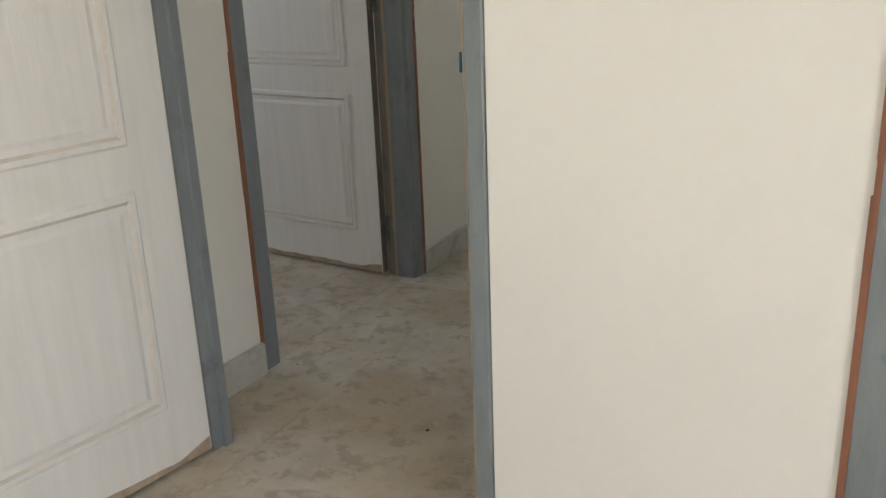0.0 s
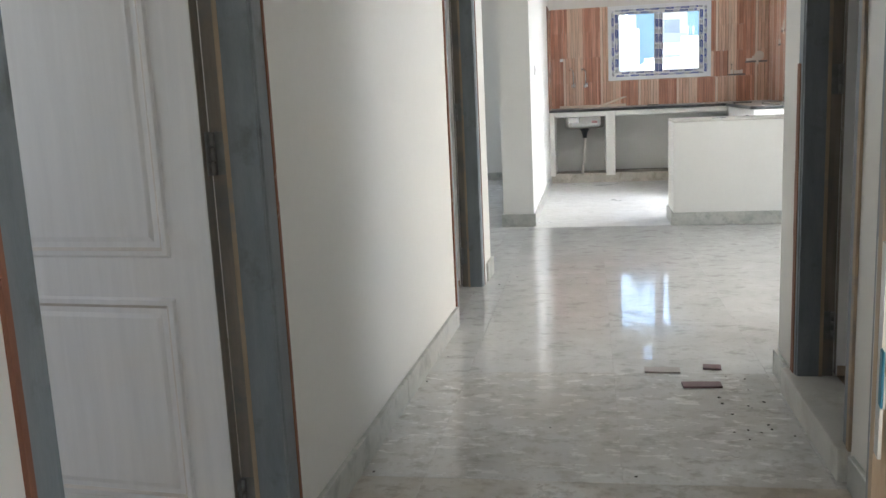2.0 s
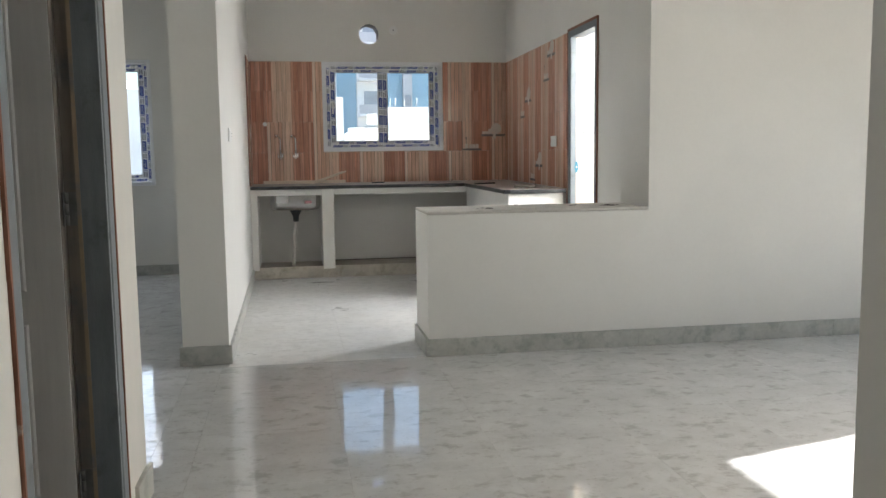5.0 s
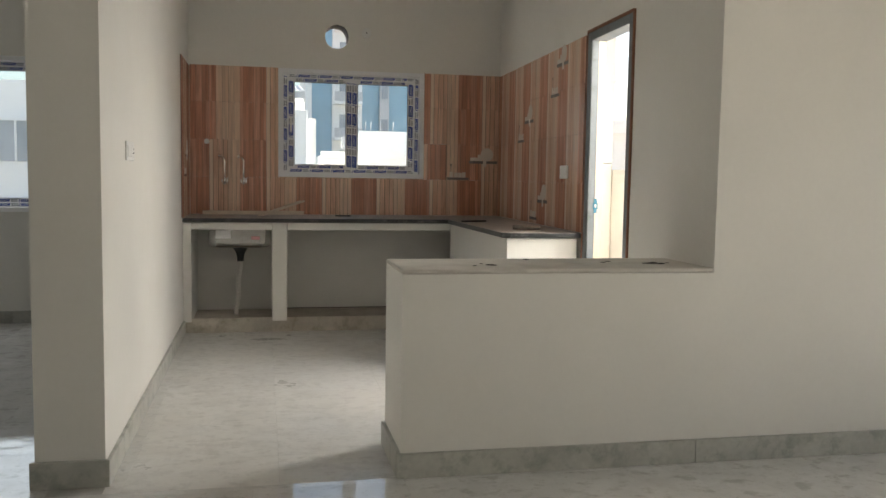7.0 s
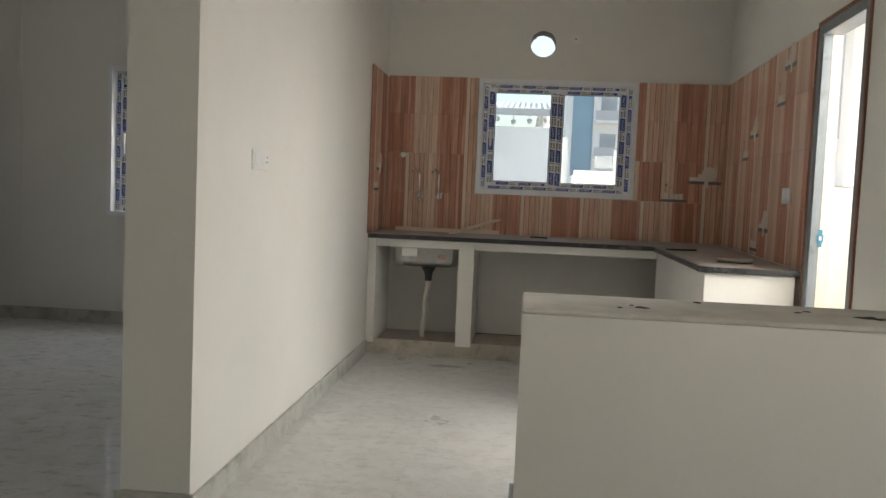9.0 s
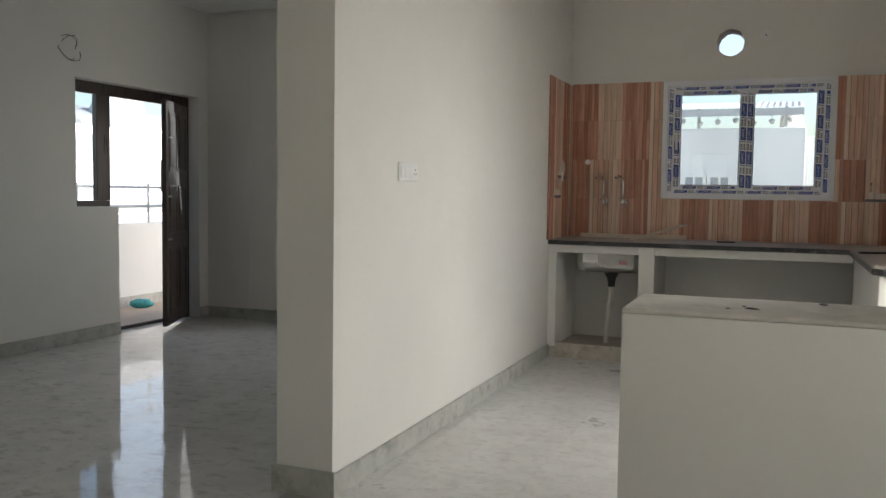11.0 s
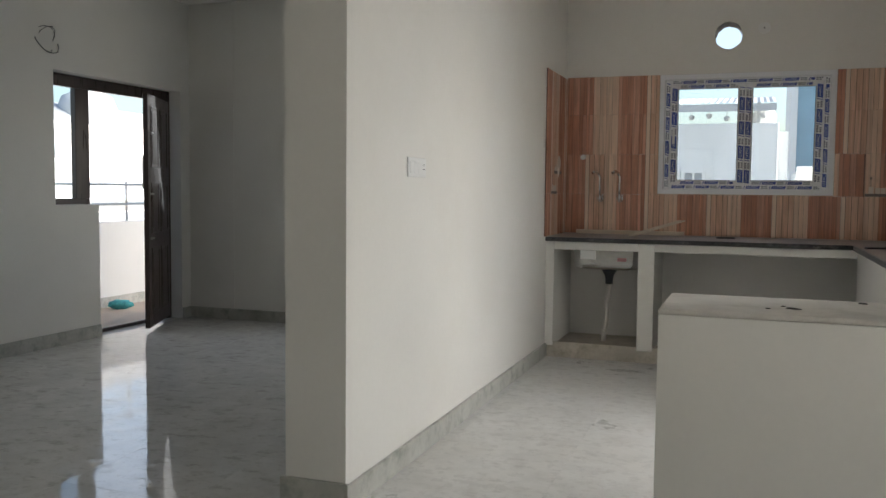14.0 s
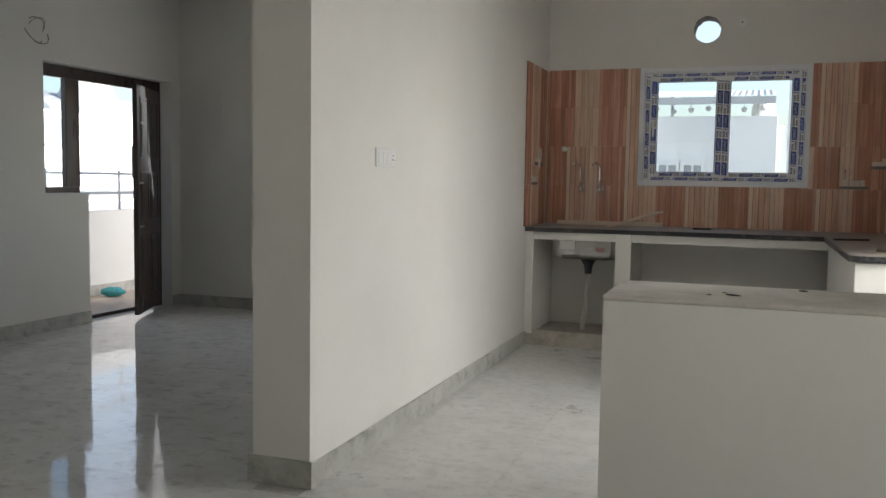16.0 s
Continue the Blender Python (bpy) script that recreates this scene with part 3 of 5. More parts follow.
def door(name, m, width, height, depth, hinge_end, swing, angle, label, leaf_label, sill=0.0, jw=0.062, edges=True, rebate=0.045, edge_w=0.007, rebate_mat=None, hinges=True, broad=False, strike_mat=None):
    """A timber frame in a hole of that width (y) and height, with a leaf. m is the wall's frame moved to the hole's corner.
    hinge_end: 0 at y = 0, 1 at y = width. swing: 1 into the wall's far side, -1 to its face's side."""
    t = thing(name, m, label, "door")
    t["kind"] = "structure"
    stop = 0.012
    f0, f1 = -0.006, depth + 0.004
    for y0, y1, s in ((0.002, jw, 1), (width - jw, width - 0.002, -1)):
        lining = strike_mat if strike_mat and (s > 0) == (hinge_end == 1) else rebate_mat
        bm = bmesh.new()
        bx(bm, f0, f1, y0, y1, sill, height - 0.002)
        jamb = part("jamb", bm, PRIMER, t, "grey primed timber jamb", bevel=0.003)
        bm = bmesh.new()
        ya, yb = (y1, y1 + stop) if s > 0 else (y0 - stop, y0)
        sx0, sx1 = (f0 + 0.004, f1 - rebate) if swing > 0 else (f0 + rebate, f1 - 0.004)
        bx(bm, sx0, sx1, ya, yb, sill, height - jw)
        part("door_stop", bm, PRIMER, jamb, "grey primed stop", bevel=0.0015)
        bm = bmesh.new()
        rx0, rx1 = (f1 - rebate + 0.001, f1 - 0.001) if swing > 0 else (f0 + 0.001, f0 + rebate - 0.001)
        ra, rb = (y1, y1 + 0.002) if s > 0 else (y0 - 0.002, y0)
        bx(bm, rx0, rx1, ra, rb, sill, height - jw)
        part("rebate", bm, lining or REBATE, jamb)
        bm = bmesh.new()
        ex = sx1 - 0.0005 if swing > 0 else sx0 + 0.0005
        bx(bm, ex - 0.006, ex + 0.006, ya - 0.0008, yb + 0.0008, sill, height - jw)
        part("bead", bm, lining or RAWWOOD, jamb)
        # red oxide edge towards the plaster, on both faces
        for xa, xb in ((f0 - 0.003, f0 + 0.006), (f1 - 0.006, f1 + 0.003)) if edges else ():
            bm = bmesh.new()
            segs = [sill] + sorted(random.uniform(sill + 0.1, height - 0.1) for _ in range(5)) + [height + 0.004]
            for a, b in zip(segs, segs[1:]):
                w = edge_w * random.uniform(0.65, 1.3)
                q0, q1 = (y0 - w, y0 + 0.004) if s > 0 else (y1 - 0.004, y1 + w)
                if broad:
                    q0, q1 = (y0 - w, y0 + 0.016) if s > 0 else (y1 - 0.034, y1 + w)
                    b = min(b, 1.22) if s < 0 else b
                if b > a + 0.002:
                    bx(bm, xa, xb, q0, q1, a, b)
            part("edge_strip", bm, RAWWOOD if broad and s > 0 else BROWN, jamb, "chipped raw wood edge" if broad and s > 0 else "chipped red-brown wood edge")
    bm = bmesh.new()
    bx(bm, f0, f1, jw, width - jw, height - jw, height - 0.002)
    part("head", bm, PRIMER, t, "grey primed timber head", bevel=0.003)
    for xa, xb in ((f0 - 0.005, f0 + 0.012), (f1 - 0.012, f1 + 0.005)):
        boxes("edge_strip", [(xa, xb, 0.0, width, height - 0.01, height + 0.008)], BROWN, t, "chipped red-brown wood edge")
    if angle is None:
        return t
    w = width - 2 * jw - 0.006
    x = f1 - 0.002 if swing > 0 else f0 - 0.002
    y = jw + 0.003 if hinge_end == 0 else width - jw - 0.003
    # leaf's closed direction along the hole, then turned about the hinge
    if hinge_end == 0:
        lm = pose(x, y, 0, 0, 0, -angle if swing > 0 else angle)
        if swing < 0:
            lm = lm @ Matrix.Translation((0.035, 0, 0))
    else:
        lm = pose(x, y, 0, 0, 0, 180 + angle if swing > 0 else 180 - angle)
        lm = lm @ Matrix.Translation((0.035, 0, 0))
    lf = leaf(t, lm @ Matrix.Translation((0, 0, sill)), w, height - jw - 0.012 - sill, label=leaf_label)
    for z in (0.19, 1.06, 1.83) if hinges else ():
        bm = bmesh.new()
        for k in range(3):
            cyl(bm, (0, 0, z - 0.05 + k * 0.034), (0, 0, z - 0.05 + k * 0.034 + 0.032), 0.008, seg=10)
        part("hinge", bm, HINGE, t, "steel butt hinge", m=Matrix.Translation((x - swing * 0.006, y + (0.007 if hinge_end == 0 else -0.007), sill)))
        bm = bmesh.new()
        s = 1 if hinge_end == 0 else -1
        bx(bm, *sorted((x - swing * 0.038, x - swing * 0.002)), *sorted((y - s * 0.0025, y + s * 0.001)), z - 0.05, z + 0.052)
        if angle > 45:
            bx(bm, *sorted((x - swing * 0.0035, x)), *sorted((y, y + s * 0.03)), z - 0.05, z + 0.052)
        part("hinge_plate", bm, HINGE, t, m=Matrix.Translation((0, 0, sill)))
    return t


door("door_1", ROOM_N @ Matrix.Translation((0, 2.972, 0)), 0.885, 2.12, 0.05, 1, -1, 91, "grey primed door frame with white door standing open", "white moulded two-panel door leaf, standing open", jw=0.04, edges=False, rebate=0.036, rebate_mat=PRIMER, hinges=False, strike_mat=RAWWOOD)
door("door_2", LEFT @ Matrix.Translation((0, 3.515, 0)), 0.975, 2.12, 0.12, 0, 1, 94, "grey primed door frame with white door open inward", "white moulded two-panel door leaf, stained at the foot")
door("door_3", LEFT @ Matrix.Translation((0, 0.31, 0)), 0.95, 2.12, 0.12, 0, 1, 92, "grey primed door frame with shaded door open inward", "white moulded door leaf in shade, open inward")
door("door_4", RIGHT @ Matrix.Translation((0, 2.06, 0)), 0.74, 2.12, 0.12, 1, 1, 86, "grey primed bathroom door frame on raised marble sill", "white moulded two-panel door leaf in shade, open inward", sill=0.1, edge_w=0.008, broad=True)
door("door_5", ROOM_N @ Matrix.Translation((0, 1.45, 0)), 0.906, 2.12, 0.05, 0, 1, 0, "grey primed door frame with red-brown edge beside cream wall", "white moulded two-panel door leaf, shut")
door("door_6", pose(1.9063, 9.9097, 0, 0, 0, -2.08) @ Matrix.Translation((0, 0.55, 0)), 0.75, 2.16, 0.09, 1, 1, None, "grey primed kitchen door frame with red-brown edge, no leaf", "", edge_w=0.014, rebate_mat=PALEWOOD)
# strike plates
bm = bmesh.new()
bx(bm, 0.006, 0.034, -0.002, 0.0, 0.95, 1.08)
bx(bm, 0.01, 0.03, -0.004, -0.001, 0.98, 1.0)
bx(bm, 0.01, 0.03, -0.004, -0.001, 1.03, 1.05)
structure(part("strike_plate", bm, STEEL, m=ROOM_N @ Matrix.Translation((0.006, 3.0245, 0))), "steel strike plate on grey jamb", "strike plate")

structure(boxes("strike_film", [(-0.005, 0.004, 0.0, 0.0015, 0.985, 1.02)], BLUETAPE, bevel=0.001, m=ROOM_N @ Matrix.Translation((0.006, 3.0245, 0))), "blue film left on the strike plate of grey jamb", "film")

# raised marble sill of the bathroom door
bm = bmesh.new()
bx(bm, -0.035, 0.14, 2.06, 2.83, 0.0, 0.1)
structure(part("door_sill", bm, SILL, bevel=0.004, m=RIGHT), "raised off-white marble door sill, dusty", "sill")


# ---------------------------------------------------------------- windows
def letters(text, size):
    """A flat mesh of a word, its middle at the origin, reading along +x with y up."""
    cu = bpy.data.curves.new("film_word", "FONT")
    cu.body, cu.size, cu.align_x, cu.align_y, cu.resolution_u = text, size, "CENTER", "CENTER", 2
    ob = bpy.data.objects.new("film_word", cu)
    me = bpy.data.meshes.new_from_object(ob)
    bpy.data.objects.remove(ob)
    me.materials.append(UPVC)
    return me


WORD = letters("U-PVC", 0.027)
# seen from the room (from -x) with y to the left
UPRIGHT = Matrix(((0, 0, -1, 0), (-1, 0, 0, 0), (0, 1, 0, 0), (0, 0, 0, 1)))


def film_marks(parent, x, y0, y1, z0, z1, seed):
    """Printed protective film on a profile: lanes of blue word blocks, small blue flags and grey small print as bars."""
    rnd = random.Random(seed)
    blue, grey = bmesh.new(), bmesh.new()
    tall = (z1 - z0) > (y1 - y0)
    length = (z1 - z0) if tall else (y1 - y0)
    across = (y1 - y0) if tall else (z1 - z0)

    def slab(target, a, b, c, d, skew=0.0):
        """Along a..b, across c..d; skew leans its short ends."""
        pts = ((a, c), (b, c), (b + skew, d), (a + skew, d))
        vs = []
        for xx in (x - 0.0011, x - 0.0003):
            vs.append([target.verts.new((xx, y0 + q, z0 + p) if tall else (xx, y1 - p, z0 + q)) for p, q in pts])
        target.faces.new(vs[0])
        for k in range(4):
            target.faces.new((vs[0][k], vs[0][(k + 1) % 4], vs[1][(k + 1) % 4], vs[1][k]))

    for lane, (c, d) in enumerate(((0.1, 0.9),)):
        c, d = across * c, across * d
        at = 0.006 + rnd.uniform(0, 0.02)
        kind = seed % 4
        while at < length - 0.03:
            if kind % 2 == 0 and at + 0.108 < length:
                slab(blue, at, at + 0.098, c, d, 0.006)
                w = new("film_word", WORD)
                w.parent = parent
                mid = (at + 0.052, (c + d) / 2)
                if tall:
                    w.matrix_basis = Matrix.Translation((x - 0.0016, y0 + mid[1], z0 + mid[0])) @ UPRIGHT @ pose(0, 0, 0, 0, 0, 90)
                else:
                    w.matrix_basis = Matrix.Translation((x - 0.0016, y1 - mid[0], z0 + mid[1])) @ UPRIGHT
                at += 0.112
            elif kind % 2 == 0:
                slab(blue, at, min(length - 0.004, at + 0.026), c + 0.1 * (d - c), c + 0.9 * (d - c), 0.0)
                at += 0.036
            else:
                for r0, r1 in ((0.04, 0.40), (0.58, 0.96)):
                    p = at
                    for _ in range(3):
                        q = p + rnd.uniform(0.009, 0.018)
                        if q < length - 0.004:
                            slab(grey, p, q, c + r0 * (d - c), c + r1 * (d - c))
                        p = q + 0.003
                at += 0.056
                if at + 0.012 < length:
                    slab(blue, at, at + 0.006, c, d, 0.008)
                    at += 0.016
            kind += 1
    part("film_print", blue, FILMBLUE, parent, "dark blue film print")
    part("film_print", grey, FILMGREY, parent, "grey film print")


def profile(parent, name, x0, x1, y0, y1, z0, z1, seed):
    bm = bmesh.new()
    bx(bm, x0, x1, y0, y1, z0, z1)
    ob = part(name, bm, UPVC, parent, "white plastic profile under printed film", bevel=0.003)
    film_marks(ob, x0, y0 + 0.003, y1 - 0.003, z0 + 0.003, z1 - 0.003, seed)
    return ob


def upvc_window(name, m, width, height, label, face=0.06, seed=1):
    """A two-sash sliding window in a hole: x into the wall, y along, z up from the hole's foot."""
    t = thing(name, m, label, "window")
    t["kind"] = "structure"
    w = 0.042
    # white plaster lining round the hole
    for n, r in (("reveal", (-0.004, face, 0.001, 0.038, 0.001, height - 0.001)), ("reveal", (-0.004, face, width - 0.038, width - 0.001, 0.001, height - 0.001)),
                 ("window_sill", (-0.006, face, 0.038, width - 0.038, 0.001, 0.038)), ("reveal", (-0.004, face, 0.038, width - 0.038, height - 0.038, height - 0.001))):
        boxes(n, [r], UPVC, t, "white painted lining", bevel=0.002)
    a, b = 0.039, width - 0.039
    c, d = 0.039, height - 0.039
    v = 0.034                           # height of the level bars, lower than the upright ones are wide
    for i, r in enumerate(((a, a + w, c, d), (b - w, b, c, d), (a + w, b - w, c, c + v), (a + w, b - w, d - v, d))):
        profile(t, "window_frame", face - 0.02, face + 0.05, *r, seed * 10 + i)
    mid = (a + b) / 2
    s = 0.055
    e, f = c + 2 * v, d - 2 * v
    for k, (p, q, off) in enumerate(((a + w, mid + 0.004, 0.012), (mid - 0.004, b - w, 0.0))):
        x0 = face - 0.008 + off
        sash = profile(t, "sash", x0, x0 + 0.025, p, p + s, c + v, d - v, seed * 10 + 5 + k)
        profile(sash, "sash_rail", x0, x0 + 0.025, q - s, q, c + v, d - v, seed * 10 + 8 + k)
        profile(sash, "sash_rail", x0, x0 + 0.025, p + s, q - s, c + v, e, seed * 10 + 11 + k)
        profile(sash, "sash_rail", x0, x0 + 0.025, p + s, q - s, f, d - v, seed * 10 + 14 + k)
        boxes("gasket", [(x0 - 0.001, x0 + 0.006, p + s, p + s + 0.004, e, f), (x0 - 0.001, x0 + 0.006, q - s - 0.004, q - s, e, f),
                         (x0 - 0.001, x0 + 0.006, p + s, q - s, e, e + 0.004), (x0 - 0.001, x0 + 0.006, p + s, q - s, f - 0.004, f)], DARKPL, sash, "black rubber gasket")
        pane = boxes("pane", [(x0 + 0.010, x0 + 0.014, p + s, q - s, e, f)], GLASS, sash, "clear glass")
        pane.visible_shadow = False
    bm = bmesh.new()
    bx(bm, face - 0.03, face - 0.008, b - w - 0.035, b - w - 0.017, height * 0.42, height * 0.56)
    part("handle", bm, WHITEPL, t, "white sash handle", bevel=0.004)
    return t


upvc_window("window_1", BACK @ Matrix.Translation((0, 0.952, 1.228)), 1.263, 0.922, "white plastic sliding window with blue printed protective film", seed=1)
upvc_window("window_2", BACK @ Matrix.Translation((0, 3.91, 0.91)), 1.41, 1.25, "tall white plastic window with printed protective film", face=0.1, seed=2)

# ---------------------------------------------------------------- kitchen
# masonry base of the counter
cb = thing("counter_base", Matrix.Identity(4), "cream plastered masonry kitchen counter base on marble plinth", "counter")
boxes("plinth", [(-0.648, 1.47, 12.97, 13.596, 0.0, 0.085)], PLINTH, cb, "rough cement plinth")
boxes("plinth_front", [(-0.648, 1.47, 12.95, 12.968, 0.0, 0.115)], STAINED, cb, "stained grey marble plinth front", bevel=0.002)
boxes("leg", [(-0.650, -0.588, 12.94, 13.596, 0.087, 0.868)], PAINT, cb, bevel=0.004)
boxes("leg", [(0.028, 0.143, 12.94, 13.596, 0.087, 0.868)], PAINT, cb, bevel=0.004)
boxes("beam", [(-0.586, 0.026, 12.94, 13.04, 0.81, 0.868), (0.145, 1.46, 12.94, 13.04, 0.81, 0.868)], PAINT, cb, bevel=0.003)
boxes("back_lining", [(-0.586, 0.026, 13.585, 13.597, 0.087, 0.866), (0.145, 1.46, 13.585, 13.597, 0.087, 0.866)], PAINT, cb)
boxes("gap", [(0.146, 1.458, 13.5826, 13.5848, 0.0875, 0.095)], HOLE, cb, "dark open joint above the plinth")
boxes("end_panel", [(1.46, 1.925, 11.245, 11.345, 0.0, 0.868)], PAINT, cb, "cream plastered end panel", bevel=0.004)
boxes("side_panel", [(1.462, 1.552, 11.347, 12.94, 0.0, 0.868)], PAINT, cb, bevel=0.003)

# L-shaped granite worktop: black edge, dusty top
wt = thing("worktop", Matrix.Identity(4), "black granite L-shaped kitchen worktop covered in dust", "worktop")


def worktop_slab(z0, z1, inset):
    bm = bmesh.new()
    i = inset
    pts = [(-0.648, 12.90 + i), (1.43 + i, 12.90 + i), (1.43 + i, 11.27 + i), (1.475 + i, 11.22 + i), (1.94, 11.22 + i), (2.026, 13.594), (-0.648, 13.594)]
    lo, hi = [[bm.verts.new((x, y, z)) for x, y in pts] for z in (z0, z1)]
    bm.faces.new(hi)
    bm.faces.new(lo[::-1])
    for k in range(len(pts)):
        j = (k + 1) % len(pts)
        bm.faces.new((lo[k], lo[j], hi[j], hi[k]))
    return bm


part("slab", worktop_slab(0.870, 0.902, 0.0), GRANITE, wt, "black granite slab with chipped edge", bevel=0.004)
part("dust_layer", worktop_slab(0.9022, 0.9035, 0.012), DUSTGRAN, wt, "brown dust layer")

# under-hung steel sink with waste and hose
sk = thing("sink", pose(-0.225, 13.262, 0), "round-cornered stainless steel sink hung under worktop", "sink")
bm = bmesh.new()


def rounded(cx, cy, w, d, r, z, n=6):
    out = []
    for sx, sy, a0 in ((1, 1, 0), (-1, 1, 90), (-1, -1, 180), (1, -1, 270)):
        for k in range(n + 1):
            a = radians(a0 + 90 * k / n)
            out.append(bm.verts.new((cx + sx * (w / 2 - r) + r * math.cos(a), cy + sy * (d / 2 - r) + r * math.sin(a), z)))
    return out


rg = [rounded(0, 0, w, d, r, z) for w, d, r, z in ((0.505, 0.44, 0.05, 0.868), (0.49, 0.42, 0.05, 0.86), (0.49, 0.42, 0.06, 0.70), (0.475, 0.405, 0.08, 0.672), (0.42, 0.35, 0.1, 0.658), (0.12, 0.12, 0.055, 0.652))]
for a, b in zip(rg, rg[1:]):
    for k in range(len(a)):
        j = (k + 1) % len(a)
        bm.faces.new((a[k], a[j], b[j], b[k])).smooth = True
bm.faces.new(rg[-1])
part("bowl", bm, SINKSTEEL, sk)
boxes("sticker", [(-0.185, -0.07, -0.2135, -0.2105, 0.735, 0.80)], WHITEPL, sk, "white paper sticker")
boxes("sticker", [(0.09, 0.155, -0.2135, -0.2105, 0.725, 0.75)], material("pink_sticker", (0.6, 0.3, 0.3), 0.5, bump=0.0), sk, "pink paper sticker")
bm = bmesh.new()
lathe(bm, [(0.055, 0.652), (0.06, 0.645), (0.052, 0.63), (0.034, 0.60), (0.028, 0.565), (0.028, 0.535)])
part("waste_cup", bm, DARKPL, sk, "dark grey plastic waste cup")
bm = bmesh.new()
tube(bm, [(-0.002 - 0.03 * (k / 14) + 0.006 * math.sin(k * 0.9), 0.0 + 0.004 * math.cos(k), 0.545 - 0.455 * k / 14) for k in range(15)], 0.018)
part("waste_hose", bm, PIPEPL, sk, "milky plastic waste hose")


# wall taps
def tap(x):
    t = thing("tap", pose(x, 13.588, 1.185), "chrome swan-neck kitchen tap on plank-print tiles", "tap", "pair of kitchen taps")
    bm = bmesh.new()
    cyl(bm, (0, 0, 0), (0, -0.012, 0), 0.03, 0.026, 20)
    cyl(bm, (0, -0.012, 0), (0, -0.05, 0), 0.015, 0.015, 14)
    part("flange", bm, CHROME, t)
    bm = bmesh.new()
    pts = [(0, -0.045, 0.0), (0, -0.045, 0.1), (0, -0.045, 0.17)] + [(-0.006 * k, -0.045 - 0.055 * (1 - math.cos(radians(k * 20))), 0.17 + 0.045 * math.sin(radians(k * 20))) for k in range(1, 8)]
    tube(bm, pts, 0.0115, 10)
    part("spout", bm, CHROME, t)
    bm = bmesh.new()
    cyl(bm, (0, -0.045, -0.022), (0, -0.045, 0.03), 0.017, 0.015, 14)
    cyl(bm, (0, -0.045, 0.012), (0.035, -0.05, 0.03), 0.006, 0.005, 8)
    part("lever", bm, CHROME, t)
    return t


tap(-0.36)
tap(-0.204)


# sockets and switches
def switch_plate(m, w, h, modules, label):
    """On a wall face x = 0, body towards -x (into the room), centred on the origin."""
    t = thing("switch_plate", m, label, "switch")
    boxes("plate", [(-0.009, -0.0005, -w / 2, w / 2, -h / 2, h / 2)], WHITEPL, t, bevel=0.003)
    n = len(modules)
    for i, kind in enumerate(modules):
        y0 = -w / 2 + 0.014 + (w - 0.028) * i / n
        y1 = -w / 2 + 0.014 + (w - 0.028) * (i + 1) / n - 0.003
        if kind == "s":
            bm = bmesh.new()
            bx(bm, -0.013, -0.008, y0, y1, -h * 0.3, h * 0.3)
            part("rocker", bm, WHITEPL, t, bevel=0.002)
        else:
            bm = bmesh.new()
            bx(bm, -0.011, -0.008, y0, y1, -h * 0.32, h * 0.32)
            so = part("socket", bm, WHITEPL, t, bevel=0.002)
            c = (y0 + y1) / 2
            bm = bmesh.new()
            for dy, dz, r in ((0, 0.012, 0.0035), (-0.010, -0.008, 0.003), (0.010, -0.008, 0.003)):
                cyl(bm, (-0.0125, c + dy, dz), (-0.0108, c + dy, dz), r, seg=10)
            part("pin_hole", bm, DARKPL, so)
    return t


switch_plate(pose(-0.652, 10.27, 1.342, 0, 0, 180), 0.22, 0.088, "psss", "white modular switch and socket plate on cream wall")
switch_plate(KR @ pose(-0.010, 2.15, 1.292), 0.17, 0.09, "ss", "white switch plate on plank-print tiles")
# blank cover beside the vent, plug in a tap hole
bm = bmesh.new()
cyl(bm, (0, 0, 0), (-0.010, 0, 0), 0.043, 0.040, 28)
t = thing("cover_plate", BACK @ pose(-0.0005, 1.466, 2.474), "round white junction box cover on cream wall", "cover plate")
part("disc", bm, WHITEPL, t)
bm = bmesh.new()
cyl(bm, (-0.0102, 0, 0), (-0.0112, 0, 0), 0.006, seg=10)
part("screw_hole", bm, DARKPL, t)
bm = bmesh.new()
cyl(bm, (0, 0, 0), (-0.014, 0, 0), 0.022, 0.018, 18)
cyl(bm, (-0.014, 0, 0), (-0.02, 0, 0), 0.010, 0.008, 12)
tagged(part("pipe_plug", bm, WHITEPL, m=BACK @ pose(-0.0112, 2.806, 1.515)), "small white pipe plug set in tiles", "pipe plug")


# plank-print wall tiles
PERIOD = 0.4724
DARK_RUN = ((0.027, "D"), (0.046, "D"), (0.040, "D"), (0.052, "D"), (0.028, "D"), (0.0264, "D"))
PLAIN = ((0.031, "N"), (0.041, "M"), (0.043, "M"), (0.038, "M"), (0.034, "L"), (0.034, "L"), (0.032, "L")) + DARK_RUN
BROAD = ((0.024, "D"), (0.033, "D"), (0.050, "L"), (0.052, "L"), (0.046, "L"), (0.048, "L")) + DARK_RUN
TILE_MATS = [*PLANK_D, *PLANK_M, *PLANK_L, PLANK_N, GROOVE]
TONES = {"D": (0, 1, 2), "M": (3, 4), "L": (5, 6), "N": (7,)}
TILE_ROWS = (0.9045, 1.22, 1.535, 1.85)


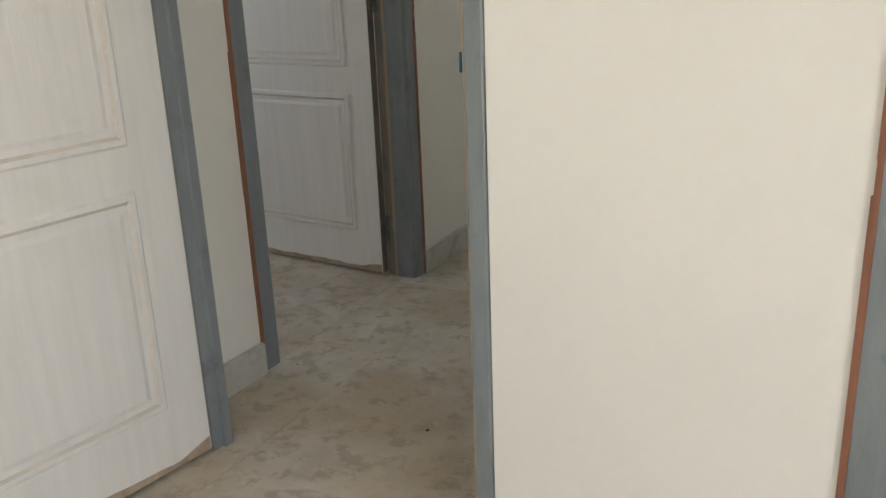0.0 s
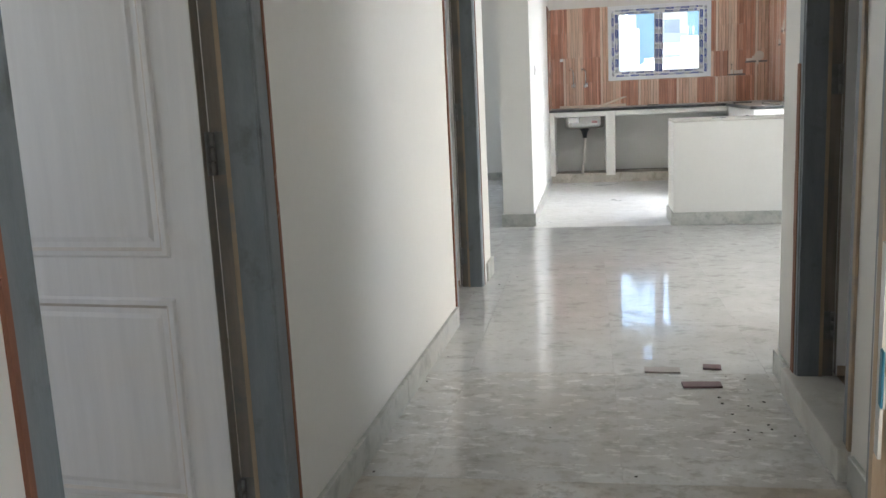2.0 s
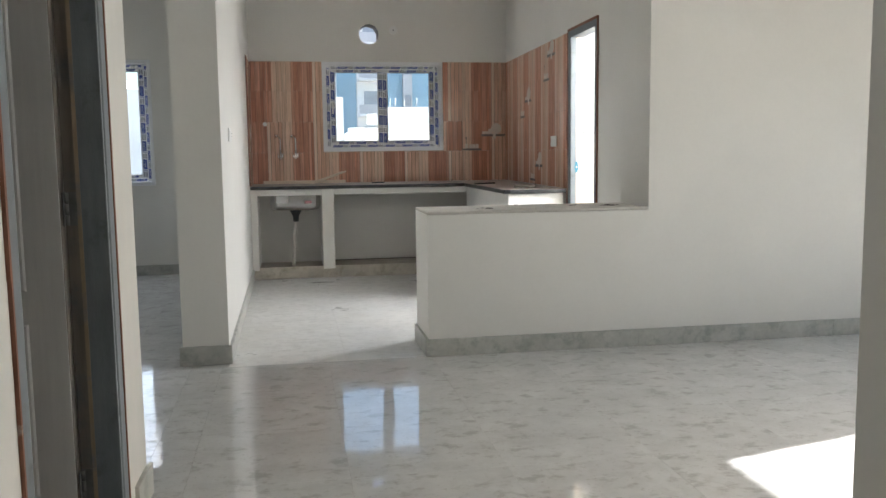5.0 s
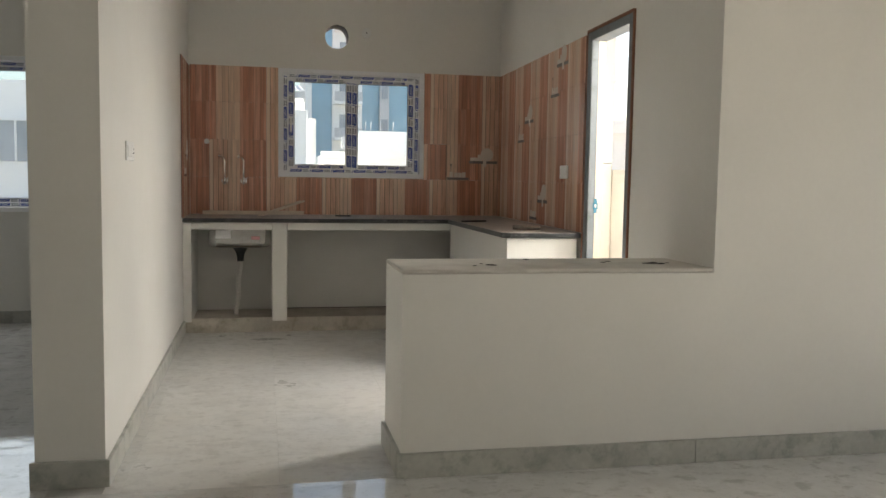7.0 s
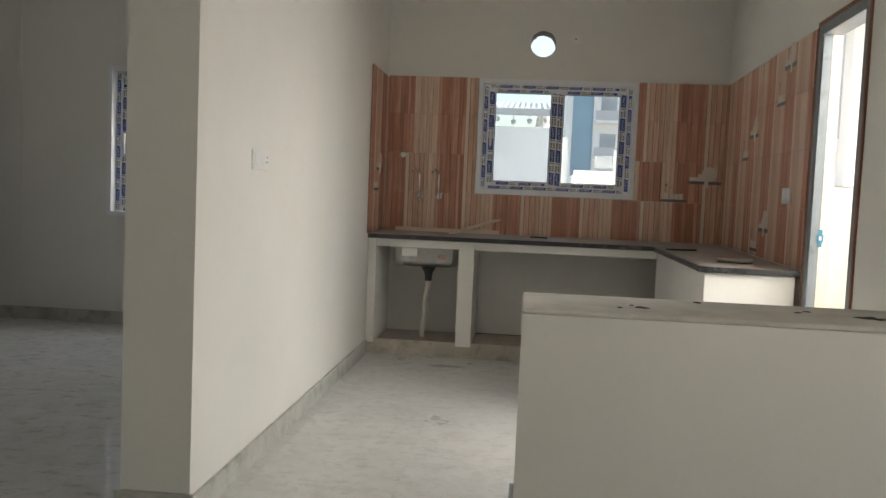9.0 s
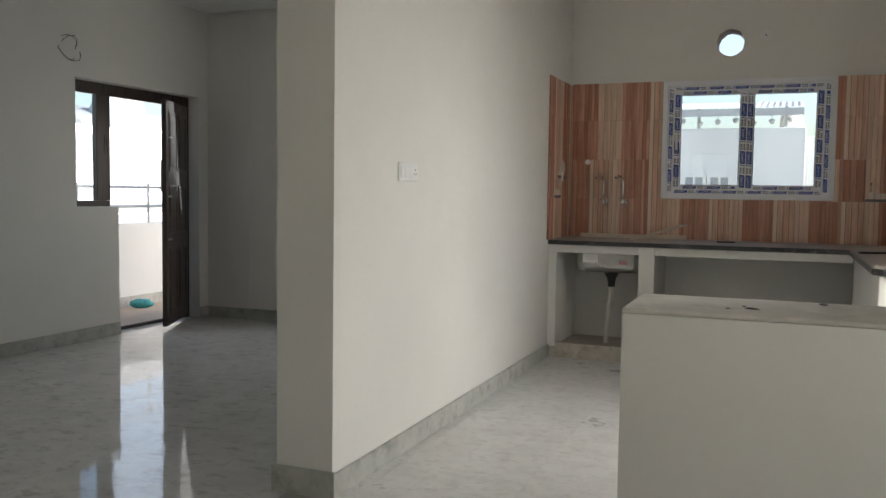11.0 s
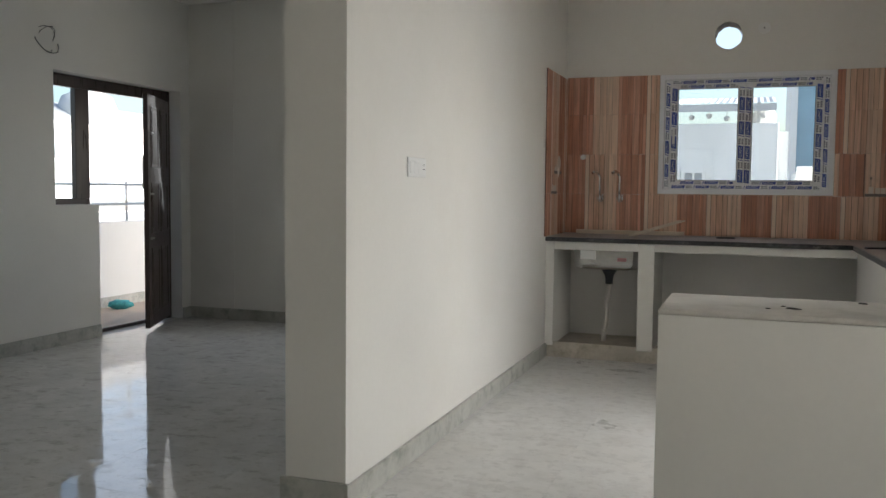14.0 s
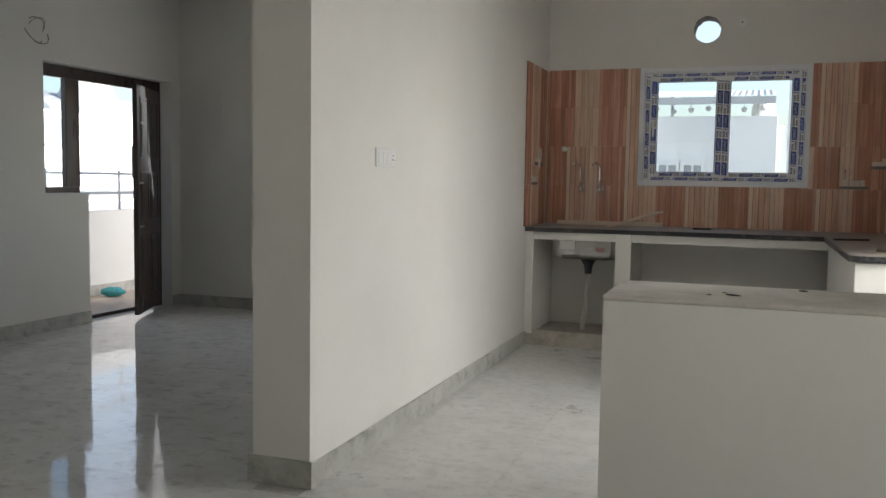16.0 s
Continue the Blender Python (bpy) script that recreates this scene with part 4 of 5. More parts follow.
def plank_tile(parent, y0, y1, z0, z1, edge, strips, rnd):
    """One tile of the wall from y0 to y1; its printed planks run from edge towards smaller y."""
    bm = bmesh.new()
    bx(bm, -0.0085, -0.0005, y0 + 0.0005, y1 - 0.0005, z0 + 0.0004, z1 - 0.0004, 8)
    at = edge
    last = -1
    for w, tone in strips:
        a, b = at - w, at
        at -= w
        gap = 0.0017 if tone in "MN" else 0.0009
        a, b = max(a + gap, y0 + 0.0008), min(b - gap, y1 - 0.0008)
        if b - a > 0.003:
            mi = rnd.choice([k for k in TONES[tone] if k != last] or TONES[tone])
            last = mi
            bx(bm, -0.0095, -0.0084, a, b, z0 + 0.0007, z1 - 0.0007, mi)
    return part("tile", bm, TILE_MATS, parent)


def cut(piece, hole):
    """What is left of a rectangle (y0, y1, z0, z1) round a hole."""
    a, b, c, d = piece
    p, q, r, t = hole
    if b <= p or a >= q or d <= r or c >= t:
        return [piece]
    u, v = max(a, p), min(b, q)
    return [k for k in ((a, p, c, d), (q, b, c, d), (u, v, c, r), (u, v, t, d)) if k[1] - k[0] > 0.004 and k[3] - k[2] > 0.004]


def tiled(name, m, start, end, top, phase, holes, seed, label, broad=(), odd=()):
    """Tiles from y = start down to end; phase: where one tile's print begins. broad: tiles (row, column) of the wider print;
    odd: cut pieces (y0, y1, z0, z1, edge) laid with their print out of step."""
    t = thing(name, m, label, "wall tiles")
    t["kind"] = "structure"
    rnd = random.Random(seed)
    first = -math.ceil((start - phase) / PERIOD)
    levels = [z for z in TILE_ROWS if z < top - 0.02] + [top]
    for ri, (z0, z1) in enumerate(zip(levels, levels[1:])):
        col = first
        while phase - col * PERIOD > end + 0.004:
            edge = phase - col * PERIOD
            pieces = [(max(end, edge - PERIOD), min(start, edge), z0, z1)]
            for hole in [*holes, *[o[:4] for o in odd]]:
                pieces = [k for p in pieces for k in cut(p, hole)]
            for p in pieces:
                if p[1] - p[0] > 0.004:
                    plank_tile(t, *p, edge, BROAD if (ri, col) in broad else PLAIN, rnd)
            col += 1
    for y0, y1, z0, z1, edge in odd:
        plank_tile(t, y0, y1, z0, z1, edge, PLAIN, rnd)
    return t


WOODY = "glossy wall tiles printed with light and dark wood planks"
tiled("tiles_back", BACK, 2.942, 0.262, 2.150, 2.786, [(0.951, 2.216, 1.227, 2.151)], 5, WOODY, [(2, 0), (3, 0)], [(0.748, 0.949, 1.2205, 1.5345, 1.17)])
tiled("tiles_side_left", along(-0.652, 13.59, 180), 0.72, 0.0, 2.137, 0.56, [], 8, WOODY)
tiled("tiles_side_right", KR, 4.13, 1.772, 2.145, 4.02, [], 11, WOODY)
bm = bmesh.new()
bx(bm, -0.0095, -0.0005, 1.752, 1.772, 0.30, 0.9, 0)
structure(part("tiles_door_edge", bm, PLANK_D[0], m=KR), "narrow strip of plank-print tile beside kitchen door", "wall tiles")

PRINTW = material("printed_white_crockery", (0.76, 0.68, 0.60), 0.25, var=0.08, bump=0.0)
PRINTG = material("printed_grey_shelf", (0.20, 0.18, 0.17), 0.25, var=0.12, bump=0.0)


def crockery_print(m, kind):
    """Flat picture on a tile: a little shelf with jars, or with a plate and cups."""
    t = thing("tile_print", m, "printed shelf with white crockery on a wall tile", "tile print", "crockery pictures on tiles")
    x0, x1 = -0.0108, -0.0097
    if kind == "jars":
        boxes("shelf", [(x0, x1, -0.10, 0.10, -0.012, 0.008)], PRINTG, t)
        for k, (c, h) in enumerate(((-0.06, 0.05), (-0.015, 0.042), (0.02, 0.042), (0.055, 0.046))):
            boxes("jar", [(x0 - 0.0004 * (k % 2), x1, c - 0.016, c + 0.016, 0.009, 0.009 + h)], PRINTW, t)
        boxes("spoon", [(x0, x1, -0.064, -0.060, 0.06, 0.11), (x0, x1, -0.070, -0.056, 0.111, 0.13)], PRINTG, t)
    else:
        boxes("shelf", [(x0, x1, -0.13, 0.13, -0.015, 0.008)], PRINTG, t)
        bm = bmesh.new()
        cyl(bm, (x1, 0.035, 0.066), (x0 - 0.0006, 0.035, 0.066), 0.058, seg=28)
        part("plate", bm, PRINTW, t)
        bm = bmesh.new()
        for c, w, h in ((-0.10, 0.018, 0.03), (-0.065, 0.016, 0.03), (-0.03, 0.02, 0.055)):
            bx(bm, x0, x1, c - w, c + w, 0.009, 0.009 + h)
        part("cup", bm, PRINTW, t)
        bm = bmesh.new()
        bx(bm, x0 - 0.0012, x1, 0.0, 0.03, -0.04, 0.035)
        part("napkin", bm, PRINTW, t)
    return t


FLIP = Matrix.Diagonal((1, -1, 1, 1))
crockery_print(BACK @ pose(0, 0.64, 1.236) @ FLIP, "jars")
crockery_print(BACK @ pose(0, 0.41, 1.386) @ FLIP, "plate")
for u, z, k in ((2.26, 2.03, "plate"), (2.42, 1.83, "jars"), (3.10, 1.69, "plate"), (3.33, 1.545, "jars"), (2.68, 1.08, "plate"), (2.92, 0.945, "jars")):
    crockery_print(KR @ pose(0, u, z) @ FLIP, k)

for u, z, k in ((0.444, 1.232, "jars"), (0.318, 1.388, "plate")):
    crockery_print(along(-0.652, 13.59, 180) @ pose(0, u, z) @ FLIP, k)

# blue-taped strike plate on the kitchen door's jamb
bm = bmesh.new()
bx(bm, 0.036, 0.056, -0.0025, 0.0, 1.035, 1.125)
bx(bm, 0.03, 0.062, -0.003, -0.0005, 1.06, 1.10)
t = thing("strike_plate", pose(1.9063, 9.9097, 0, 0, 0, -2.08) @ Matrix.Translation((0, 1.225, 0)), "strike plate still wrapped in blue film on kitchen door jamb", "strike plate")
part("film", bm, BLUETAPE, t)
boxes("plate", [(0.040, 0.052, -0.0045, -0.003, 1.07, 1.09)], STEEL, t)

# loose strips and scraps on the worktop
STRIP = material("pale_trim_strip", (0.72, 0.62, 0.50), 0.6, var=0.1)
tagged(boxes("trim_strip", [(-0.54, 0.30, 13.53, 13.56, 0.9037, 0.935)], STRIP, bevel=0.002), "pale trim strip lying on dusty worktop", "trim strip", "offcuts on the worktop")
for y, dx in ((13.22, 0.0), (13.26, 0.03)):
    bm = bmesh.new()
    bx(bm, 0, 0.46, -0.008, 0.008, -0.006, 0.006)
    tagged(part("trim_strip", bm, STRIP, bevel=0.0015, m=pose(-0.08 + dx, y, 0.911) @ pose(0, 0, 0, 0, -14, 38)), "thin pale trim offcut leaning on worktop", "trim strip", "offcuts on the worktop")
for x, y, r, l in ((1.46, 12.5, 20, 0.22), (0.55, 13.3, -4, 0.13)):
    bm = bmesh.new()
    bx(bm, 0, l, -0.02, 0.02, 0, 0.012)
    for v in bm.verts:
        v.co.y *= 1 - 0.6 * v.co.x / l
    tagged(part("stone_offcut", bm, GRANITE, bevel=0.002, m=pose(x, y, 0.9037, 0, 0, r)), "dark stone offcut on dusty worktop", "offcut", "offcuts on the worktop")
bm = bmesh.new()
tube(bm, [(1.59 + 0.19 * k / 8, 11.565 - 0.012 * math.sin(k * 0.4), 0.9195 + 0.002 * math.sin(k * 0.8)) for k in range(9)], 0.0155, 10)
tagged(part("wood_offcut", bm, REBATE), "dark brown round wood offcut on dusty worktop", "offcut", "offcuts on the worktop")
# crumbs on the low wall's top
rnd = random.Random(4)
MORTAR = material("dark_mortar_crumb", (0.07, 0.065, 0.06), 0.9, var=0.3, scale=40, bump=0.08)
for x, y, s in ((0.93, 9.62, 0.022), (0.90, 9.68, 0.009), (0.85, 9.60, 0.008), (1.16, 9.86, 0.016), (1.48, 9.72, 0.014), (1.52, 9.76, 0.014), (1.70, 9.66, 0.03), (1.73, 9.64, 0.022), (1.67, 9.67, 0.016), (1.78, 9.68, 0.012)):
    bm = bmesh.new()
    bmesh.ops.create_icosphere(bm, subdivisions=2, radius=s * 0.6)
    for v in bm.verts:
        v.co *= 1 + 0.5 * noise.noise(v.co * 60 + Vector((x * 9, y * 9, 0)))
        v.co.x *= 1.7
        v.co.z = max(-0.001, v.co.z * 0.35)
    tagged(part("mortar_crumb", bm, MORTAR, m=pose(x, y, 0.867, 0, 0, rnd.uniform(-20, 20))), "dark dried mortar crumb on wall top", "debris", "crumbs on the low wall")

# ---------------------------------------------------------------- corridor floor scraps
for x, y, w, d, r, mt, lb in ((0.118, 5.615, 0.142, 0.062, -2, SCRAPL, "pale laminate offcut lying on marble floor"), (0.323, 5.66, 0.072, 0.055, -6, SCRAP, "small maroon laminate offcut on marble floor"), (0.255, 5.437, 0.148, 0.06, 2, SCRAP, "maroon laminate offcut lying on marble floor")):
    bm = bmesh.new()
    bx(bm, -w / 2, w / 2, -d / 2, d / 2, 0.0, 0.007)
    tagged(part("laminate_offcut", bm, mt, m=pose(x, y, 0.0012, 0, 0, r)), lb, "offcut", "offcuts on the floor")
rnd = random.Random(9)
for i in range(34):
    x, y = (rnd.uniform(0.3, 0.52), rnd.uniform(4.9, 5.7)) if i < 16 else (rnd.uniform(-0.9, 0.1), rnd.uniform(2.9, 7.5))
    s = rnd.uniform(0.003, 0.007)
    bm = bmesh.new()
    bmesh.ops.create_icosphere(bm, subdivisions=1, radius=s)
    for v in bm.verts:
        v.co *= 1 + 0.6 * noise.noise(v.co * 200 + Vector((i, 0, 0)))
        v.co.z = max(-0.0005, v.co.z * 0.5)
    tagged(part("grit", bm, MORTAR, m=pose(x, y, 0.0015, 0, 0, rnd.uniform(0, 90))), "dark crumb of grit on dusty floor", "debris", "grit on the floor")

# ---------------------------------------------------------------- dining side: balcony door, wire, plaster ridge
bd = thing("door_7", WEST, "dark brown timber balcony door and side window frame", "door")
bd["kind"] = "structure"
for r in ((0.12, 0.17, 0.137, 0.20, 0.0, 2.128), (0.12, 0.17, 1.19, 1.345, 1.14, 2.03), (0.12, 0.17, 1.66, 1.698, 1.14, 2.03), (0.12, 0.17, 0.20, 1.698, 2.03, 2.128), (0.115, 0.175, 1.235, 1.698, 1.092, 1.14), (0.12, 0.17, 1.195, 1.229, 0.0, 1.139)):
    boxes("frame_bar", [r], DARKWOOD, bd, bevel=0.004)
boxes("threshold", [(0.12, 0.15, 0.20, 1.195, 0.0, 0.03), (0.17, 0.195, 0.20, 1.195, 0.0, 0.02)], DARKWOOD, bd, bevel=0.003)
pn = boxes("pane", [(0.143, 0.147, 1.345, 1.66, 1.14, 2.03)], GLASS, bd, "clear glass")
pn.visible_shadow = False
bl = boxes("door_leaf", [(0.0, 0.04, 0.0, 0.80, 0.032, 2.026)], DARKWOOD, bd, "dark brown panelled door leaf, ajar", bevel=0.004, m=pose(0.085, 0.20, 0, 0, 0, 25))
for z0, z1 in ((0.14, 0.72), (0.84, 1.28), (1.40, 1.93)):
    for y0, y1 in ((0.09, 0.37), (0.43, 0.71)):
        bm = bmesh.new()
        moulding(bm, y0, y1, z0, z1, 0.0, -1)
        part("panel", bm, [DARKWOOD, DARKWOOD], bl)
for z in (0.80, 1.18, 1.70):
    bm = bmesh.new()
    cyl(bm, (-0.012, 0.66, z), (-0.012, 0.76, z), 0.006, seg=10)
    bx(bm, -0.006, -0.001, 0.675, 0.69, z - 0.012, z + 0.012)
    bx(bm, -0.006, -0.001, 0.73, 0.745, z - 0.012, z + 0.012)
    part("bolt", bm, STEEL, bl, "steel tower bolt")
bm = bmesh.new()
bx(bm, 0.0, 0.02, 0.76, 0.785, 1.22, 1.50)
part("handle", bm, STEEL, bl, "steel pull handle", bevel=0.004, m=Matrix.Translation((0.041, -0.02, 0)))
bm = bmesh.new()
tube(bm, [(-4.255 + 0.03 * math.sin(k), 11.80 + 0.09 * math.cos(k * 0.55) + 0.01 * k * 0.3, 2.34 + 0.10 * math.sin(k * 0.55)) for k in range(24)], 0.003, 6)
tagged(part("loose_cable", bm, DARKPL), "coil of thin dark cable hanging from wall", "cable")
structure(boxes("trim_plaster_ridge", [(-3.82, -3.78, 13.594, 13.5995, 0.1, H - 0.002)], PAINT, bevel=0.002), "plastered-over pipe chase in cream wall", "plaster ridge")

# ---------------------------------------------------------------- outside
structure(boxes("ground", [(-3000, 3000, -3000, 3000, -9.5, -9.0)], GROUND), "dusty open ground far below", "ground")
# balcony beyond the dining side
structure(boxes("balcony_floor", [(-5.7, -4.472, 10.6, 15.2, -0.16, -0.02)], material("balcony_tile", (0.50, 0.40, 0.31), 0.6, var=0.1, scale=4)), "tan tiled balcony floor", "floor")
pw = structure(boxes("balcony_parapet", [(-5.68, -5.5, 10.6, 15.2, -0.02, 0.87)], BWHITE, bevel=0.008), "white painted balcony parapet with steel rails", "parapet")
boxes("skirting", [(-5.499, -5.482, 10.6, 15.2, -0.019, 0.09)], SKIRT, pw, "grey marble skirting")
for z in (1.05, 1.26):
    bm = bmesh.new()
    cyl(bm, (-5.59, 10.6, z), (-5.59, 15.2, z), 0.016, seg=10)
    part("rail", bm, STEEL, pw, "steel hand rail")
for y in (11.2, 12.2, 13.25, 14.3):
    bm = bmesh.new()
    cyl(bm, (-5.59, y, 0.87), (-5.59, y, 1.3), 0.014, seg=10)
    part("rail_post", bm, STEEL, pw, "steel rail post")
structure(boxes("balcony_slab", [(-5.75, -4.472, 10.6, 15.2, H, H + 0.12)], CEIL), "white slab over the balcony", "ceiling")
bm = bmesh.new()
bmesh.ops.create_uvsphere(bm, u_segments=20, v_segments=12, radius=1)
for v in bm.verts:
    v.co = Vector((v.co.x * 0.12, v.co.y * 0.06, v.co.z * 0.05)) * (1 + 0.25 * noise.noise(v.co * 2.5))
    v.co.z = max(v.co.z, -0.045)
for f in bm.faces:
    f.smooth = True
tagged(part("cloth_roll", bm, TEAL, m=pose(-5.3, 13.84, 0.027, 0, 0, 40)), "crumpled teal cloth lying on balcony floor", "cloth")

# utility area beyond the kitchen door
structure(boxes("utility_floor", [(2.12, 3.4, 9.93, 14.4, -0.16, -0.02)], CONCRETE), "plain cement utility floor", "floor")
structure(boxes("utility_slab", [(2.04, 3.5, 9.93, 14.4, H, H + 0.12)], CEIL), "white utility ceiling slab", "ceiling")
# unseen wall, added to limit the sun; its opening holds the utility lamp
wall("wall_utility_east", along(3.2, 9.93, 0), 3.12, H, 0.2, [(0.1, 3.0, 1.34, 2.85)], "unseen white utility wall, added with a wide opening for the lamp", mat=BWHITE)
structure(boxes("utility_parapet", [(3.2, 3.4, 13.052, 14.4, -0.02, 1.34)], BCREAM, bevel=0.01), "cream tiled utility parapet", "parapet")
structure(boxes("utility_pier", [(3.0, 3.198, 13.75, 13.95, 1.40, H - 0.002)], BWHITE, bevel=0.012), "white rendered pier above cream dado", "pier")
structure(boxes("utility_dado", [(2.9, 3.198, 13.75, 14.1, -0.02, 1.398)], BCREAM, bevel=0.02), "cream tiled pier base", "pier")


# neighbouring houses
def facade_window(parent, x0, x1, y, z0, z1):
    w = boxes("window", [(x0, x1, y - 0.05, y + 0.1, z0, z1)], material_dark, parent, "dark window with white surround")
    boxes("frame", [(x0 - 0.12, x0, y - 0.12, y, z0 - 0.1, z1 + 0.1), (x1, x1 + 0.12, y - 0.12, y, z0 - 0.1, z1 + 0.1), (x0 - 0.12, x1 + 0.12, y - 0.16, y, z1, z1 + 0.12), ((x0 + x1) / 2 - 0.04, (x0 + x1) / 2 + 0.04, y - 0.1, y, z0, z1)], BWHITE, w)
    return w


material_dark = material("dark_facade_window", (0.34, 0.37, 0.40), 0.2, var=0.2, scale=1, bump=0.0)
# house with a tin shed on its terrace
hs = thing("house", pose(0, 40, -9), "white house with tin shed roof on its terrace", "house")
boxes("wall", [(-7.5, 1.6, 0, 9, 0, 12.75)], BWHITE, hs, bevel=0.03)
boxes("wall", [(1.602, 1.95, 0.3, 6, 0, 12.45)], BWHITE, hs)
boxes("wall", [(-16, -7.502, 1.0, 9, 0, 13.6)], BWHITE, hs)
bm = bmesh.new()
n = 56
prev = None
for k in range(n + 1):
    x = -4.6 + 6.1 * k / n
    z = 13.55 + (0.05 if k % 2 else 0.0)
    a, b = bm.verts.new((x, -0.3, z - 0.12)), bm.verts.new((x, 4.5, z + 0.55))
    if prev:
        bm.faces.new((prev[0], a, b, prev[1]))
    prev = (a, b)
part("shed_roof", bm, TIN, hs, "corrugated tin shed roof")
boxes("fascia", [(-4.6, 1.5, -0.25, -0.2, 13.16, 13.42)], BGREY, hs, "grey shed fascia")
for x in (-4.5, -2.1, 0.9):
    boxes("shed_post", [(x - 0.05, x + 0.05, 0.1, 0.2, 12.75, 13.5)], BGREY, hs)
for k in range(9):
    bm = bmesh.new()
    lathe(bm, [(0.06, -0.1), (0.11, 0.0), (0.1, 0.06), (0.015, 0.08), (0.012, 0.3)], (0, 0, 0), seg=8)
    part("hanging_pot", bm, BGREY, hs, m=Matrix.Translation((-3.9 + k * 0.62, 0.0, 12.93 + 0.05 * (k % 3))))
for x0 in (-2.5, -1.6):
    facade_window(hs, x0, x0 + 0.62, 0.0, 10.2, 10.95)
for x0, z0 in ((-9.6, 10.6), (-9.6, 7.6), (-12.5, 10.6), (-14.6, 10.6), (-12.5, 7.6)):
    facade_window(hs, x0, x0 + 1.1, 1.0, z0, z0 + 1.5)
bm = bmesh.new()
lathe(bm, [(0.42, 0), (0.42, 0.35), (0.36, 0.5), (0.2, 0.6), (0.02, 0.62)], (1.1, 1.0, 12.75))
part("water_tank", bm, BWHITE, hs, "white roof water tank")

# tall apartment block with a blue glass stripe
tw = thing("apartment_building", pose(0, 80, -9), "white apartment tower with blue glass stripes and balconies", "apartment building")
boxes("wall", [(5.6, 8.1, 0, 12, 0, 25.5)], BWHITE, tw)
boxes("glass_stripe", [(3.9, 5.58, 0.3, 12, 0, 23.6)], BLUEGL, tw, "pale blue glass stripe")
boxes("glass_stripe", [(8.12, 9.6, 0.4, 12, 0, 25.0)], BLUEGL, tw, "pale blue glass stripe")
boxes("wall", [(9.62, 10.4, 0, 12, 0, 25.5)], BGREY, tw)
boxes("wall", [(3.4, 3.88, 0, 12, 0, 23.6)], BWHITE, tw)
boxes("wall", [(10.42, 14.0, 0.5, 12, 0, 25.0)], BLUEGL, tw, "pale blue glass stripe")
boxes("roof", [(3.4, 14.0, 0.5, 12, 25.55, 25.9)], BGREY, tw, "flat grey roof")
for k in range(8):
    z = 1.2 + 3.0 * k
    bal = boxes("balcony", [(5.7, 8.0, -1.3, 0, z, z + 0.22)], BWHITE, tw, bevel=0.02)
    boxes("balustrade", [(5.7, 8.0, -1.3, -1.27, z + 0.25, z + 1.0)], BGREY, bal, "grey glass balustrade")
    boxes("window", [(6.2, 7.5, -0.05, 0.1, z + 0.25, z + 2.2)], material_dark, tw, "dark balcony door")
    boxes("window", [(9.75, 10.3, -0.05, 0.1, z + 0.6, z + 1.9)], material_dark, tw)
# terrace house in front of it
th = thing("house", pose(0, 46, -9), "low white terrace house with stained parapet and starter bars", "house")
boxes("wall", [(2.6, 9.5, 0, 8, 0, 11.2)], BWHITE, th, bevel=0.03)
boxes("parapet", [(4.3, 9.5, 0.6, 0.9, 11.2, 12.35)], BWHITE, th, "stained white parapet")
boxes("roof_edge", [(2.5, 9.6, -0.35, 0.0, 11.05, 11.35)], BWHITE, th)
for x in (4.6, 4.85, 5.3, 5.9):
    bm = bmesh.new()
    cyl(bm, (x, 0.75, 12.3), (x + 0.02, 0.75, 12.8), 0.025, seg=6)
    part("starter_bar", bm, BGREY, th)
facade_window(th, 3.0, 3.9, 0.0, 9.6, 10.5)
facade_window(th, 5.2, 6.4, 0.0, 9.4, 10.5)
bm = bmesh.new()
bx(bm, 3.4, 4.1, -0.5, -0.05, 11.5, 12.0)
part("cooling_unit", bm, BGREY, th, "grey outdoor cooling unit", bevel=0.03)

# buildings seen by the kitchen door
eb = thing("apartment_building", pose(0, 55, -9), "grey tower with blue glass bays beyond the utility", "apartment building")
boxes("wall", [(14.6, 18.2, 0, 14, 0, 19.5)], BGREY, eb)
boxes("wall", [(18.2, 18.7, -0.3, 14, 0, 19.8)], BWHITE, eb)
boxes("glass_bay", [(18.7, 20.4, 0.2, 14, 0, 19.3)], BLUEGL, eb, "blue glass bay")
for k in range(6):
    boxes("window", [(15.4, 16.0, -0.04, 0.1, 2 + 3 * k, 3.8 + 3 * k)], material_dark, eb)
    boxes("window", [(16.9, 17.5, -0.04, 0.1, 2 + 3 * k, 3.8 + 3 * k)], material_dark, eb)
    boxes("floor_band", [(18.7, 20.4, -0.2, 0.2, 3 * k + 1.0, 3 * k + 1.35)], BWHITE, eb)
eh = thing("house", pose(0, 30, -9), "white rendered house with a small window", "house")
boxes("wall", [(7.6, 16.0, 0, 9, 0, 11.9)], BWHITE, eh, bevel=0.02)
facade_window(eh, 8.75, 9.3, 0.0, 9.0, 10.2)
boxes("roof_edge", [(7.4, 16.2, -0.3, 0, 11.6, 11.95)], BWHITE, eh)
# out of view: added only to keep direct sun out of the kitchen door
sun_block = thing("house", pose(9, 14.6, -9), "plain white unseen block added to keep sun off the utility", "house")
boxes("wall", [(0, 6, -2.9, 4.5, 0, 21)], BWHITE, sun_block)
boxes("roof", [(-0.2, 6.2, -3.1, 4.7, 21.01, 21.2)], BGREY, sun_block, "flat grey roof")
